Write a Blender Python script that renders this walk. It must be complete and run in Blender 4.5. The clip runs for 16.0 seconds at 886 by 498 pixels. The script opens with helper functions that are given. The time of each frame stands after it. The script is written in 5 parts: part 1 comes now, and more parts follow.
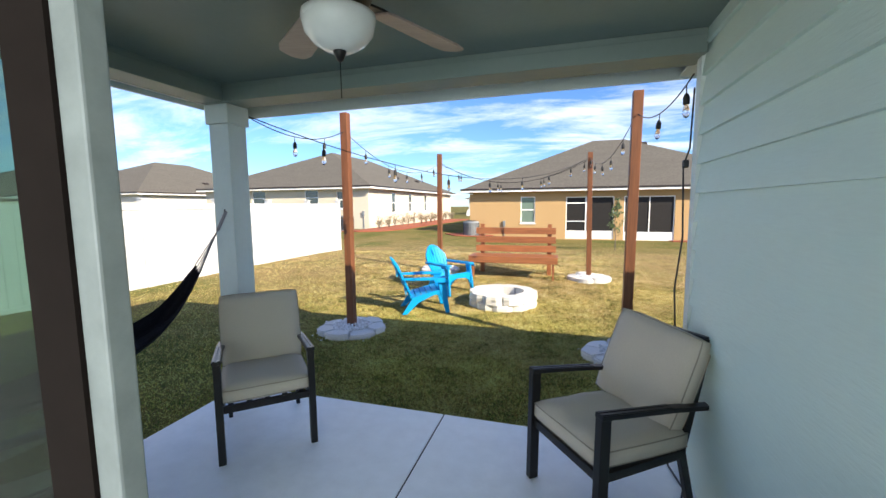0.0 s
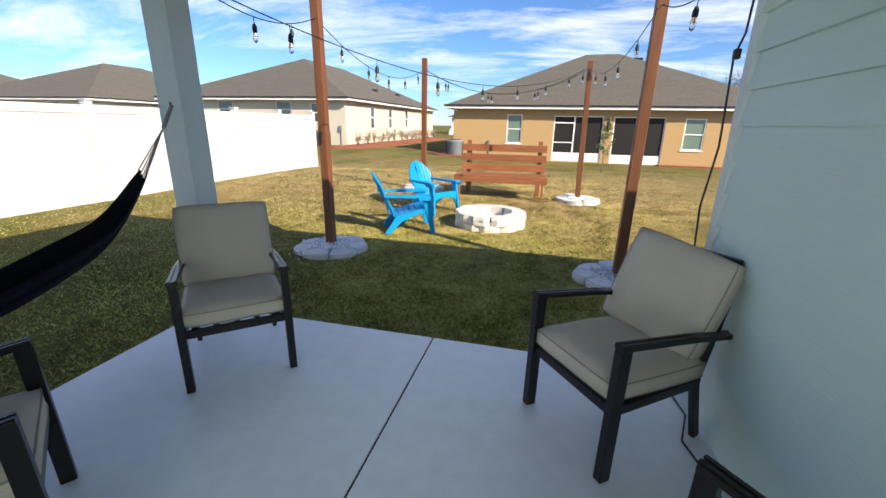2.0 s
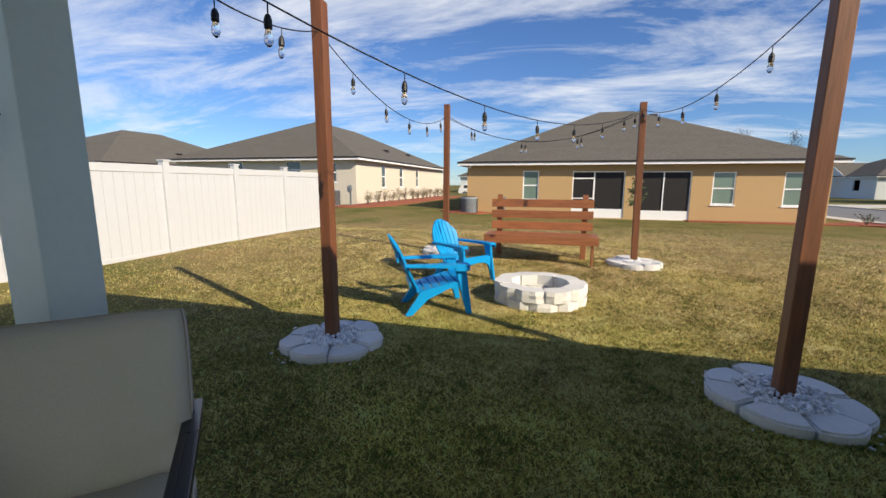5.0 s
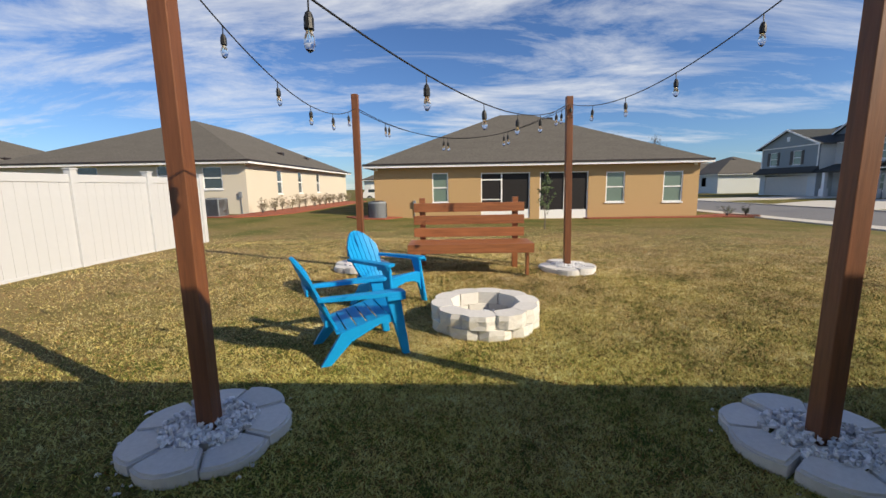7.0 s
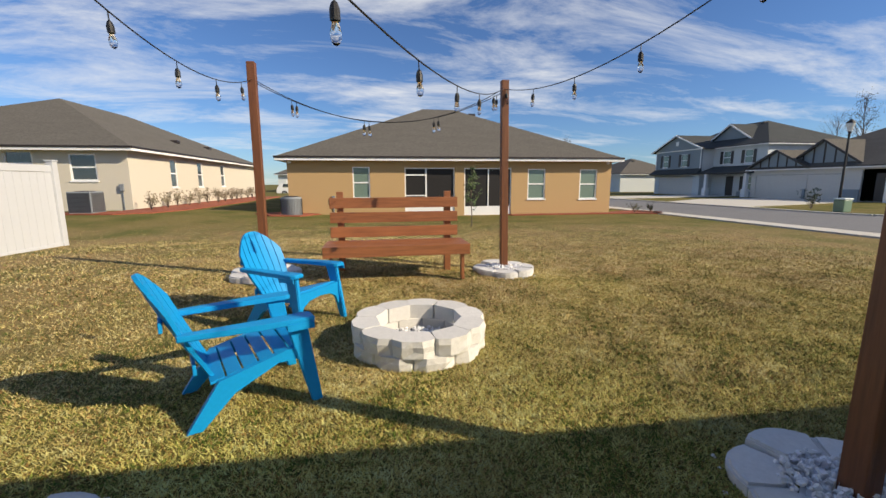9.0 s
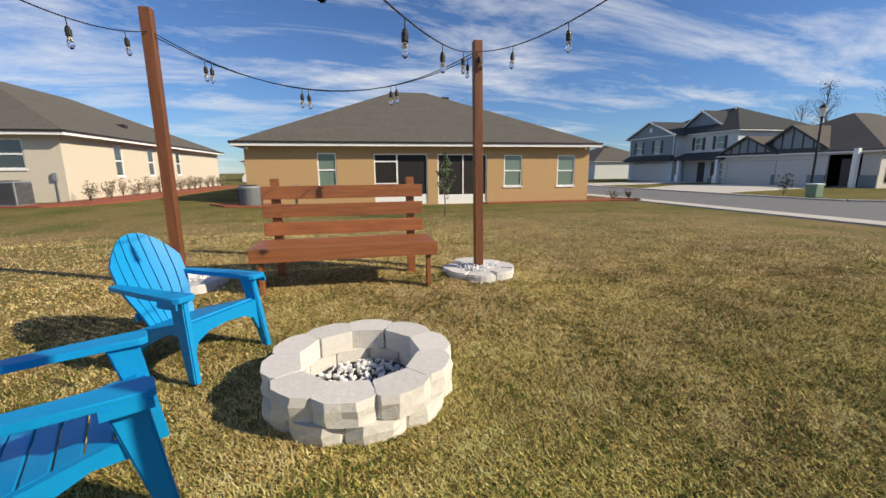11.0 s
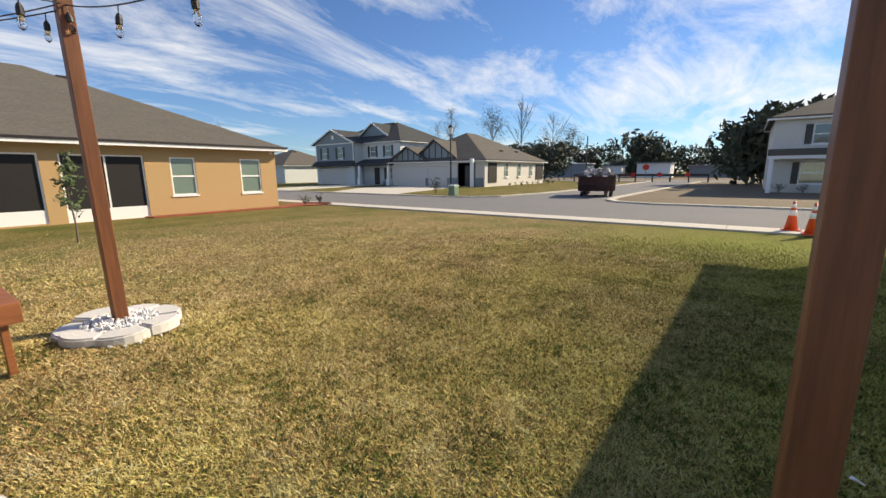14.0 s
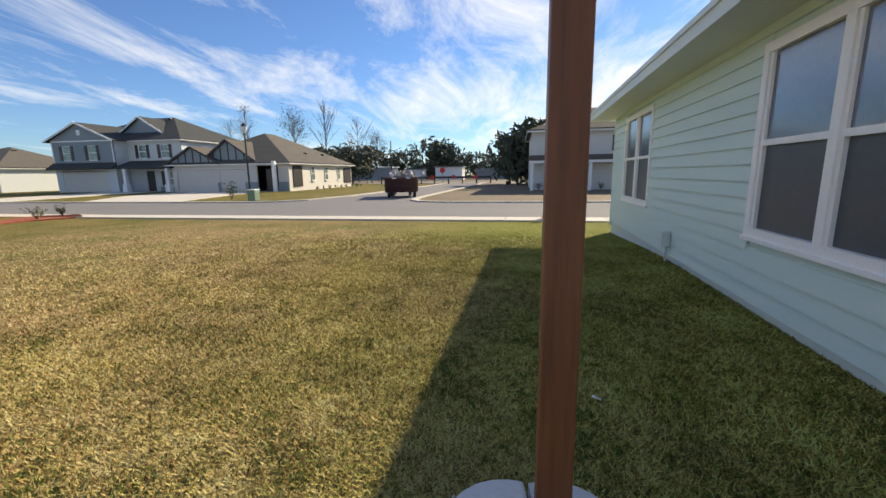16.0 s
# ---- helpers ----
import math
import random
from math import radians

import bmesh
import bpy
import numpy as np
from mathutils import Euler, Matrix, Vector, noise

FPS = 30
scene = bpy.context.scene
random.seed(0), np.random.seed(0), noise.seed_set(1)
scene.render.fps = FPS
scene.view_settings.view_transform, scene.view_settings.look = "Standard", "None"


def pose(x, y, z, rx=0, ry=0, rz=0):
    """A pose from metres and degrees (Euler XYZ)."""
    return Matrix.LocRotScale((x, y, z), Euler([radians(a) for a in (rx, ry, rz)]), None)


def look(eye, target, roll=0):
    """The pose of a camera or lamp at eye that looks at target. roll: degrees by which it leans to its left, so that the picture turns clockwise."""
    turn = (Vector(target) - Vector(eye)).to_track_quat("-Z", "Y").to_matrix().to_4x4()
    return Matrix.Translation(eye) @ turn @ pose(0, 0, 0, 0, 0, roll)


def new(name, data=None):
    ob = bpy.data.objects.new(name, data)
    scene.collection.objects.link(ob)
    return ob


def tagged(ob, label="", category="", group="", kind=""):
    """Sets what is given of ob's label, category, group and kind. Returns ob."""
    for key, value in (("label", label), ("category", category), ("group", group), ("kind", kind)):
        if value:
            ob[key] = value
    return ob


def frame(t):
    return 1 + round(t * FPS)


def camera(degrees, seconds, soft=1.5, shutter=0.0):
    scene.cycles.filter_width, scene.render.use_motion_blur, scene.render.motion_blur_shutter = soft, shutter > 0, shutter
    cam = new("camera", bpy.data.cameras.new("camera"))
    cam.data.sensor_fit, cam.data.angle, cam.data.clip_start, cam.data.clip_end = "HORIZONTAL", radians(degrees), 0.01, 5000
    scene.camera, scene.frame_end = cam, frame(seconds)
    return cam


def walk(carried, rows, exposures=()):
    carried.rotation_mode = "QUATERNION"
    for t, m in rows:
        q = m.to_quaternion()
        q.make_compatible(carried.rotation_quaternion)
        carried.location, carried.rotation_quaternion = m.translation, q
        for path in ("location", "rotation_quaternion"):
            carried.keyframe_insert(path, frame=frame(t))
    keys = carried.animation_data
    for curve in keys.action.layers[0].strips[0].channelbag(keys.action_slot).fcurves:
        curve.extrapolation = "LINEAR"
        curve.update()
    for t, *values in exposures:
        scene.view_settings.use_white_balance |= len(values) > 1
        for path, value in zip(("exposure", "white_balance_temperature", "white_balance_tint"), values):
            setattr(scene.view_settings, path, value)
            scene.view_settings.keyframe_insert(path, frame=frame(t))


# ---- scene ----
cam = camera(95.0, 16.0)
PATH = [
    (0, (-0.029, 0.002, 1.492), (-0.604, 1.905, 1.279), -0.5),
    (0.5, (-0.061, 0.081, 1.534), (-0.565, 2.01, 1.374), 0.3),
    (1, (-0.083, 0.131, 1.518), (-0.54, 2.059, 1.251), 0.4),
    (1.5, (-0.141, 0.161, 1.448), (-0.566, 2.061, 0.992), 0.3),
    (2, (-0.194, 0.297, 1.378), (-0.653, 2.153, 0.791), 1.1),
    (2.5, (-0.236, 0.474, 1.376), (-0.753, 2.303, 0.751), 1.4),
    (3, (-0.305, 0.618, 1.369), (-0.842, 2.455, 0.788), 1.2),
    (3.5, (-0.452, 0.913, 1.258), (-1.009, 2.772, 0.771), 0.2),
    (3.7, (-0.489, 1.0, 1.257), (-1.065, 2.86, 0.8), -0.1),
    (5.8, (-1.027, 1.941, 1.258), (-1.41, 3.884, 0.976), -0.2),
    (6, (-1.045, 2.026, 1.264), (-1.38, 3.977, 0.978), -0.4),
    (6.5, (-1.172, 2.295, 1.26), (-1.373, 4.263, 0.966), -0.7),
    (7, (-1.255, 2.499, 1.25), (-1.319, 4.475, 0.949), -1.0),
    (7.5, (-1.296, 2.699, 1.266), (-1.23, 4.674, 0.959), -1.2),
    (8, (-1.335, 2.913, 1.248), (-1.158, 4.881, 0.94), -0.9),
    (8.5, (-1.321, 3.095, 1.22), (-1.056, 5.052, 0.906), -0.5),
    (11, (-0.969, 4.187, 1.155), (-0.549, 6.105, 0.776), -0.5),
    (11.5, (-0.892, 4.42, 1.158), (-0.35, 6.303, 0.754), -0.6),
    (12, (-0.796, 4.587, 1.161), (-0.039, 6.39, 0.745), -0.5),
    (12.5, (-0.639, 4.662, 1.186), (0.37, 6.339, 0.772), -0.9),
    (13, (-0.569, 4.662, 1.186), (0.687, 6.167, 0.791), -0.6),
    (13.5, (-0.571, 4.652, 1.23), (0.892, 5.956, 0.832), -0.6),
    (14, (-0.526, 4.627, 1.217), (1.05, 5.8, 0.843), -0.5),
    (15, (-0.69, 4.686, 1.163), (1.036, 5.626, 0.79), -0.8),
    (15.5, (-0.629, 4.649, 1.154), (1.181, 5.411, 0.777), -0.8),
    (16, (-0.436, 4.564, 1.138), (1.496, 4.926, 0.772), -0.8),
]
EXPO = [(0, 1.06, 6500, 10), (0.5, 0.98, 6500, 10), (1.5, 0.85, 6600, 10), (3.5, 0.66, 6550, 10), (6, 0.22, 6700, 10), (8.5, 0.22, 6850, 10), (11, 0.16, 6750, 10), (13, 0.34, 7000, 10), (14, 0.48, 7250, 10), (16, 0.58, 7250, 10)]
walk(cam, [(t, look(eye, target, roll)) for t, eye, target, roll in PATH], EXPO)

# ---- sky, sun ----
SUN = Vector((4.15, -2.2, 2.75)).normalized()
world = bpy.data.worlds.new("world")
scene.world = world
world.use_nodes = True
wn, wl = world.node_tree.nodes, world.node_tree.links
wn.clear()


def wnode(kind, **vals):
    n = wn.new(kind)
    for k, v in vals.items():
        n.inputs[k].default_value = v
    return n


sky = wn.new("ShaderNodeTexSky")
sky.sky_type = "NISHITA"
sky.sun_disc = False
sky.sun_elevation = math.asin(SUN.z)
sky.sun_rotation = math.atan2(SUN.x, SUN.y)
sky.air_density, sky.dust_density, sky.ozone_density = 1.0, 0.1, 3.0
tc = wn.new("ShaderNodeTexCoord")
# clouds lie on a flat layer far above: the way is divided by its height
sep = wn.new("ShaderNodeSeparateXYZ")
wl.new(tc.outputs["Generated"], sep.inputs[0])
up = wn.new("ShaderNodeMath"); up.operation = "MAXIMUM"; up.inputs[1].default_value = 0.0
wl.new(sep.outputs[2], up.inputs[0])
lift = wn.new("ShaderNodeMath"); lift.operation = "ADD"; lift.inputs[1].default_value = 0.16
wl.new(up.outputs[0], lift.inputs[0])
flat = wn.new("ShaderNodeVectorMath"); flat.operation = "DIVIDE"
comb = wn.new("ShaderNodeCombineXYZ"); comb.inputs[2].default_value = 1.0
wl.new(lift.outputs[0], comb.inputs[0]); wl.new(lift.outputs[0], comb.inputs[1])
wl.new(tc.outputs["Generated"], flat.inputs[0]); wl.new(comb.outputs[0], flat.inputs[1])
mp = wn.new("ShaderNodeMapping")
mp.inputs["Rotation"].default_value = (0, 0, radians(-35)); mp.inputs["Scale"].default_value = (0.55, 1.25, 0.3)
wl.new(flat.outputs[0], mp.inputs["Vector"])
n1 = wnode("ShaderNodeTexNoise", Scale=1.7, Detail=10.0, Roughness=0.66, Distortion=0.45)
n2 = wnode("ShaderNodeTexNoise", Scale=0.45, Detail=3.0, Roughness=0.5)
wl.new(mp.outputs[0], n1.inputs["Vector"]); wl.new(flat.outputs[0], n2.inputs["Vector"])
mul = wn.new("ShaderNodeMath"); mul.operation = "MULTIPLY_ADD"; mul.inputs[1].default_value = 0.55
wl.new(n2.outputs[0], mul.inputs[0]); wl.new(n1.outputs[0], mul.inputs[2])
ramp = wn.new("ShaderNodeValToRGB")
ramp.color_ramp.elements[0].position, ramp.color_ramp.elements[1].position = 0.735, 1.02
ramp.color_ramp.elements[1].color = (0.85, 0.85, 0.85, 1)
wl.new(mul.outputs[0], ramp.inputs[0])
mix = wn.new("ShaderNodeMix"); mix.data_type = "RGBA"
wl.new(ramp.outputs[0], mix.inputs["Factor"])
tint = wn.new("ShaderNodeMix"); tint.data_type = "RGBA"; tint.blend_type = "MULTIPLY"; tint.inputs["Factor"].default_value = 1.0
tint.inputs[7].default_value = (0.45, 0.61, 0.86, 1)
wl.new(sky.outputs[0], tint.inputs[6]); wl.new(tint.outputs[2], mix.inputs[6])
mix.inputs[7].default_value = (6.2, 6.4, 6.7, 1)
bg = wn.new("ShaderNodeBackground"); bg.inputs["Strength"].default_value = 0.12
wo = wn.new("ShaderNodeOutputWorld")
wl.new(mix.outputs[2], bg.inputs[0]); wl.new(bg.outputs[0], wo.inputs[0])
sun = new("sun", bpy.data.lights.new("sun", "SUN"))
sun.data.energy, sun.data.angle, sun.data.color = 5.0, radians(0.53), (1.0, 0.88, 0.69)
sun.matrix_world = look(SUN * 50, (0, 0, 0))

# added fill lamp in an unseen opening of the room, to brighten the patio
fill_lamp = new("patio_fill", bpy.data.lights.new("patio_fill", "AREA"))
fill_lamp.data.shape, fill_lamp.data.size, fill_lamp.data.size_y, fill_lamp.data.energy, fill_lamp.data.color = "RECTANGLE", 5.4, 2.2, 85, (0.93, 0.97, 1.0)
fill_lamp.matrix_world = look((-0.05, -4.05, 1.2), (-0.05, 0, 1.2))

# ---- materials ----
def mat(name, base, rough=0.6, metal=0.0, bump=0.0, scale=20.0, var=0.15, stretch=(1, 1, 1), spec=0.5, var_scale=None, second=None, rnd=0.0, island=0.0, fine=None):
    """A surface: base colour varied at two scales, with fine relief. second: a colour that large stains tend to."""
    m = bpy.data.materials.new(name)
    m.use_nodes = True
    nt = m.node_tree
    n, l = nt.nodes, nt.links
    b = n["Principled BSDF"]
    b.inputs["Metallic"].default_value = metal
    b.inputs["Specular IOR Level"].default_value = spec
    t = n.new("ShaderNodeTexCoord")
    mpp = n.new("ShaderNodeMapping")
    mpp.inputs["Scale"].default_value = stretch
    l.new(t.outputs["Object"], mpp.inputs["Vector"])
    a = n.new("ShaderNodeTexNoise"); a.inputs["Scale"].default_value = scale; a.inputs["Detail"].default_value = 6; a.inputs["Roughness"].default_value = 0.65
    c = n.new("ShaderNodeTexNoise"); c.inputs["Scale"].default_value = var_scale or scale * 0.08; c.inputs["Detail"].default_value = 4
    l.new(mpp.outputs[0], a.inputs["Vector"]); l.new(mpp.outputs[0], c.inputs["Vector"])
    cr = n.new("ShaderNodeValToRGB")
    lo = tuple(x * (1 - var) for x in base)
    hi = tuple(min(1, x * (1 + var)) for x in (base))
    cr.color_ramp.elements[0].position, cr.color_ramp.elements[1].position = 0.3, 0.7
    cr.color_ramp.elements[0].color, cr.color_ramp.elements[1].color = (*lo, 1), (*hi, 1)
    l.new(a.outputs[0], cr.inputs[0])
    mx = n.new("ShaderNodeMix"); mx.data_type = "RGBA"
    cr2 = n.new("ShaderNodeValToRGB")
    cr2.color_ramp.elements[0].position, cr2.color_ramp.elements[1].position = 0.42, 0.68
    l.new(c.outputs[0], cr2.inputs[0])
    sc = n.new("ShaderNodeMath"); sc.operation = "MULTIPLY"; sc.inputs[1].default_value = 0.8 if second else 0.35
    l.new(cr2.outputs[0], sc.inputs[0])
    l.new(sc.outputs[0], mx.inputs["Factor"])
    l.new(cr.outputs[0], mx.inputs[6])
    mx.inputs[7].default_value = (*(second or tuple(x * (1 - 0.6 * var) for x in base)), 1)
    out = mx.outputs[2]
    if rnd or island:
        hs = n.new("ShaderNodeHueSaturation")
        src = n.new("ShaderNodeObjectInfo").outputs["Random"] if rnd else n.new("ShaderNodeNewGeometry").outputs["Random Per Island"]
        amount = rnd or island
        ma = n.new("ShaderNodeMath"); ma.operation = "MULTIPLY_ADD"
        ma.inputs[1].default_value, ma.inputs[2].default_value = 2 * amount, 1 - amount
        l.new(src, ma.inputs[0]); l.new(ma.outputs[0], hs.inputs["Value"]); l.new(out, hs.inputs["Color"])
        out = hs.outputs[0]
    l.new(out, b.inputs["Base Color"])
    rr = n.new("ShaderNodeMath"); rr.operation = "MULTIPLY_ADD"; rr.inputs[1].default_value = 0.2; rr.inputs[2].default_value = max(0.03, rough - 0.1)
    l.new(c.outputs[0], rr.inputs[0]); l.new(rr.outputs[0], b.inputs["Roughness"])
    if bump:
        bp = n.new("ShaderNodeBump"); bp.inputs["Distance"].default_value = bump; bp.inputs["Strength"].default_value = 0.7
        l.new(a.outputs[0], bp.inputs["Height"]); l.new(bp.outputs[0], b.inputs["Normal"])
    return m


def glass(name, tint=(0.8, 0.9, 0.92), rough=0.01):
    m = bpy.data.materials.new(name); m.use_nodes = True
    b = m.node_tree.nodes["Principled BSDF"]
    b.inputs["Base Color"].default_value = (*tint, 1); b.inputs["Roughness"].default_value = rough
    b.inputs["Transmission Weight"].default_value = 1.0; b.inputs["IOR"].default_value = 1.45
    return m


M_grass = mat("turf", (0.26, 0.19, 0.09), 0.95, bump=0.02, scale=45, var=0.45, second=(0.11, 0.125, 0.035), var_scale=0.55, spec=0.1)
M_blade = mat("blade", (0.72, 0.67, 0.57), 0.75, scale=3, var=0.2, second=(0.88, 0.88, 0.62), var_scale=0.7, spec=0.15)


def blade_mix(m):
    """Each blade has its own tone: green, olive, straw, bleached or red-brown, in small tufts."""
    nt = m.node_tree
    n, l = nt.nodes, nt.links
    b = n["Principled BSDF"]
    old = b.inputs["Base Color"].links[0].from_socket
    t = n.new("ShaderNodeTexCoord")
    tuft = n.new("ShaderNodeTexNoise"); tuft.inputs["Scale"].default_value = 16.0; tuft.inputs["Detail"].default_value = 3
    l.new(t.outputs["Object"], tuft.inputs["Vector"])
    g = n.new("ShaderNodeNewGeometry")
    half = n.new("ShaderNodeMath"); half.operation = "MULTIPLY_ADD"; half.inputs[1].default_value = 0.70
    l.new(g.outputs["Random Per Island"], half.inputs[0])
    sh = n.new("ShaderNodeMath"); sh.operation = "MULTIPLY_ADD"; sh.inputs[1].default_value = 1.1; sh.inputs[2].default_value = -0.40
    patch = n.new("ShaderNodeTexNoise"); patch.inputs["Scale"].default_value = 2.3; patch.inputs["Detail"].default_value = 2
    l.new(t.outputs["Object"], patch.inputs["Vector"])
    pm = n.new("ShaderNodeMath"); pm.operation = "MULTIPLY_ADD"; pm.inputs[1].default_value = 1.0; pm.inputs[2].default_value = -0.48
    l.new(patch.outputs[0], pm.inputs[0])
    both = n.new("ShaderNodeMath"); both.operation = "ADD"
    l.new(tuft.outputs[0], sh.inputs[0]); l.new(sh.outputs[0], both.inputs[0]); l.new(pm.outputs[0], both.inputs[1]); l.new(both.outputs[0], half.inputs[2])
    r = n.new("ShaderNodeValToRGB"); r.color_ramp.interpolation = "CONSTANT"
    l.new(half.outputs[0], r.inputs[0])
    e = r.color_ramp.elements
    e[0].position, e[0].color = 0.0, (0.12, 0.17, 0.045, 1)
    e[1].position, e[1].color = 0.16, (0.36, 0.38, 0.13, 1)
    for p, c in ((0.30, (0.48, 0.25, 0.14)), (0.40, (0.85, 0.66, 0.34)), (0.58, (0.14, 0.10, 0.05)), (0.64, (0.95, 0.82, 0.50)), (0.82, (0.70, 0.56, 0.28)), (0.92, (0.97, 0.90, 0.68))):
        x = e.new(p); x.color = (*c, 1)
    k = n.new("ShaderNodeMix"); k.data_type = "RGBA"; k.blend_type = "MULTIPLY"; k.inputs["Factor"].default_value = 1.0
    l.new(old, k.inputs[6]); l.new(r.outputs[0], k.inputs[7]); l.new(k.outputs[2], b.inputs["Base Color"])


blade_mix(M_blade)
M_frame = mat("grey_door_frame", (0.36, 0.41, 0.40), 0.4)
M_roofdark = mat("dark_shingles", (0.065, 0.07, 0.07), 0.95, bump=0.01, scale=7, var=0.3, stretch=(1.2, 1.2, 6), var_scale=0.7, spec=0.2)
M_slab = mat("painted_concrete", (0.88, 0.90, 0.93), 0.35, bump=0.002, scale=9, var=0.05, var_scale=1.2)
M_joint = mat("joint_dark", (0.05, 0.05, 0.05), 0.9)
M_siding = mat("pale_green_siding", (0.58, 0.72, 0.68), 0.55, bump=0.0025, scale=14, var=0.03, stretch=(1, 1, 9), var_scale=0.8)
M_trim = mat("pale_trim", (0.62, 0.70, 0.68), 0.5, bump=0.0008, scale=30, var=0.03)
# pale green paint with the patio's shade put into its colour
M_shaded_ceiling = mat("shaded_green_ceiling", (0.18, 0.235, 0.22), 0.5, bump=0.0008, scale=30, var=0.03)
M_white = mat("white_paint", (0.88, 0.88, 0.87), 0.45, bump=0.0005, scale=30, var=0.03)
M_vinyl = mat("white_vinyl", (0.55, 0.56, 0.58), 0.35, scale=6, var=0.02)
M_cedar = mat("stained_wood", (0.165, 0.059, 0.022), 0.55, bump=0.003, scale=7, var=0.35, stretch=(5, 5, 0.35), var_scale=3)
M_bench = mat("stained_bench_wood", (0.29, 0.105, 0.04), 0.5, bump=0.002, scale=7, var=0.3, stretch=(0.35, 5, 5), var_scale=3, rnd=0.12)
M_blue = mat("blue_plastic", (0.0, 0.27, 0.60), 0.5, bump=0.0006, scale=60, var=0.05, var_scale=4, spec=0.25)
M_block = mat("whitewashed_block", (0.66, 0.64, 0.60), 0.9, bump=0.007, scale=26, var=0.06, rnd=0.07, var_scale=5)
M_edger = mat("pale_stone_edger", (0.64, 0.63, 0.61), 0.85, bump=0.004, scale=40, var=0.08, rnd=0.06)
M_pebble = mat("white_pebbles", (0.76, 0.76, 0.77), 0.7, bump=0.002, scale=50, var=0.1, island=0.22)
M_tan = mat("tan_stucco", (0.50, 0.33, 0.16), 0.9, bump=0.004, scale=45, var=0.06, var_scale=0.4)
M_sparse = mat("thin_winter_foliage", (0.10, 0.10, 0.065), 0.8, scale=0.8, var=0.3, island=0.4)
M_cream = mat("cream_stucco", (0.62, 0.57, 0.47), 0.9, bump=0.004, scale=45, var=0.05, var_scale=0.4)
M_grey = mat("grey_lap_siding", (0.62, 0.66, 0.66), 0.8, bump=0.002, scale=10, var=0.05)
M_bluegrey = mat("blue_grey_siding", (0.25, 0.30, 0.33), 0.8, scale=10, var=0.05)
M_beige = mat("beige_siding", (0.66, 0.635, 0.58), 0.8, scale=10, var=0.05)
M_roof = mat("asphalt_shingles", (0.125, 0.115, 0.10), 0.95, bump=0.01, scale=7, var=0.3, stretch=(1.2, 1.2, 6), var_scale=0.7, spec=0.2)
M_dark = mat("dark_brown_trim", (0.03, 0.022, 0.02), 0.4)
M_seal = mat("dark_brown_seal", (0.018, 0.012, 0.010), 0.7, spec=0.15)
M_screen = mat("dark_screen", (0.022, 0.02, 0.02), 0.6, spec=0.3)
M_pane = mat("window_glass", (0.03, 0.045, 0.05), 0.03, spec=1.0, var=0.1)
M_pane.node_tree.nodes["Principled BSDF"].inputs["Coat Weight"].default_value = 1.0
M_blind = mat("window_with_blind", (0.17, 0.24, 0.20), 0.12, spec=0.8, var=0.1)
M_asphalt = mat("asphalt", (0.17, 0.17, 0.175), 0.95, bump=0.004, scale=60, var=0.12, var_scale=0.3)
M_walk = mat("concrete_walk", (0.55, 0.52, 0.46), 0.9, bump=0.003, scale=20, var=0.08, var_scale=1)
M_mulch = mat("red_mulch", (0.30, 0.085, 0.045), 0.95, bump=0.03, scale=30, var=0.5)
M_dirt = mat("brown_dirt_yard", (0.15, 0.115, 0.07), 0.95, bump=0.02, scale=10, var=0.3, var_scale=0.3)
M_metal = mat("dark_bronze_metal", (0.010, 0.009, 0.009), 0.35, metal=0.2, spec=0.5, var=0.1)
# bluish base and raised IOR push the sky's reflection in the upper panes
M_ownpane = mat("sky_reflecting_pane", (0.10, 0.12, 0.16), 0.02, spec=0.5, var=0.1)
M_ownpane.node_tree.nodes["Principled BSDF"].inputs["IOR"].default_value = 2.4
M_ownscreen = mat("grey_insect_screen", (0.075, 0.085, 0.10), 0.35, spec=0.4, var=0.1)
M_cushion = mat("taupe_fabric", (0.54, 0.485, 0.40), 0.9, bump=0.0012, scale=180, var=0.07, var_scale=6)
M_piping = mat("taupe_piping", (0.33, 0.295, 0.24), 0.9)
M_hammock = mat("dark_navy_fabric", (0.02, 0.02, 0.035), 0.85, bump=0.003, scale=90, var=0.5, stretch=(4, 0.3, 0.3))
M_rope = mat("grey_rope", (0.30, 0.28, 0.30), 0.9, scale=80, var=0.2)
M_black = mat("black_rubber", (0.012, 0.012, 0.013), 0.5)
M_bulb = glass("bulb_glass", (0.95, 0.93, 0.9))
M_frost = mat("frosted_glass", (0.72, 0.74, 0.72), 0.25, var=0.03)
M_fanblade = mat("fan_blade_wood", (0.34, 0.27, 0.24), 0.45, scale=12, var=0.15, stretch=(1, 8, 1))
M_ac = mat("grey_painted_metal", (0.22, 0.24, 0.26), 0.5, scale=20, var=0.08)
M_leaf = mat("leaf_green", (0.055, 0.085, 0.025), 0.55, scale=3, var=0.3, island=0.4, var_scale=2)
M_leafdry = mat("dry_leaf", (0.22, 0.19, 0.12), 0.7, scale=3, var=0.3, island=0.4, var_scale=2)
M_far = mat("far_foliage", (0.055, 0.065, 0.035), 0.8, scale=0.6, var=0.4, island=0.45, var_scale=0.2)
M_bark = mat("bark", (0.14, 0.11, 0.09), 0.9, bump=0.01, scale=20, var=0.3, stretch=(3, 3, 0.5))
M_orange = mat("orange_plastic", (0.75, 0.09, 0.02), 0.4)
M_red = mat("red_sign", (0.6, 0.03, 0.02), 0.5)
M_carwhite = mat("car_white", (0.75, 0.75, 0.75), 0.15, spec=0.7, var=0.02)
M_dump = mat("rusty_maroon_steel", (0.06, 0.028, 0.028), 0.6, scale=6, var=0.4)
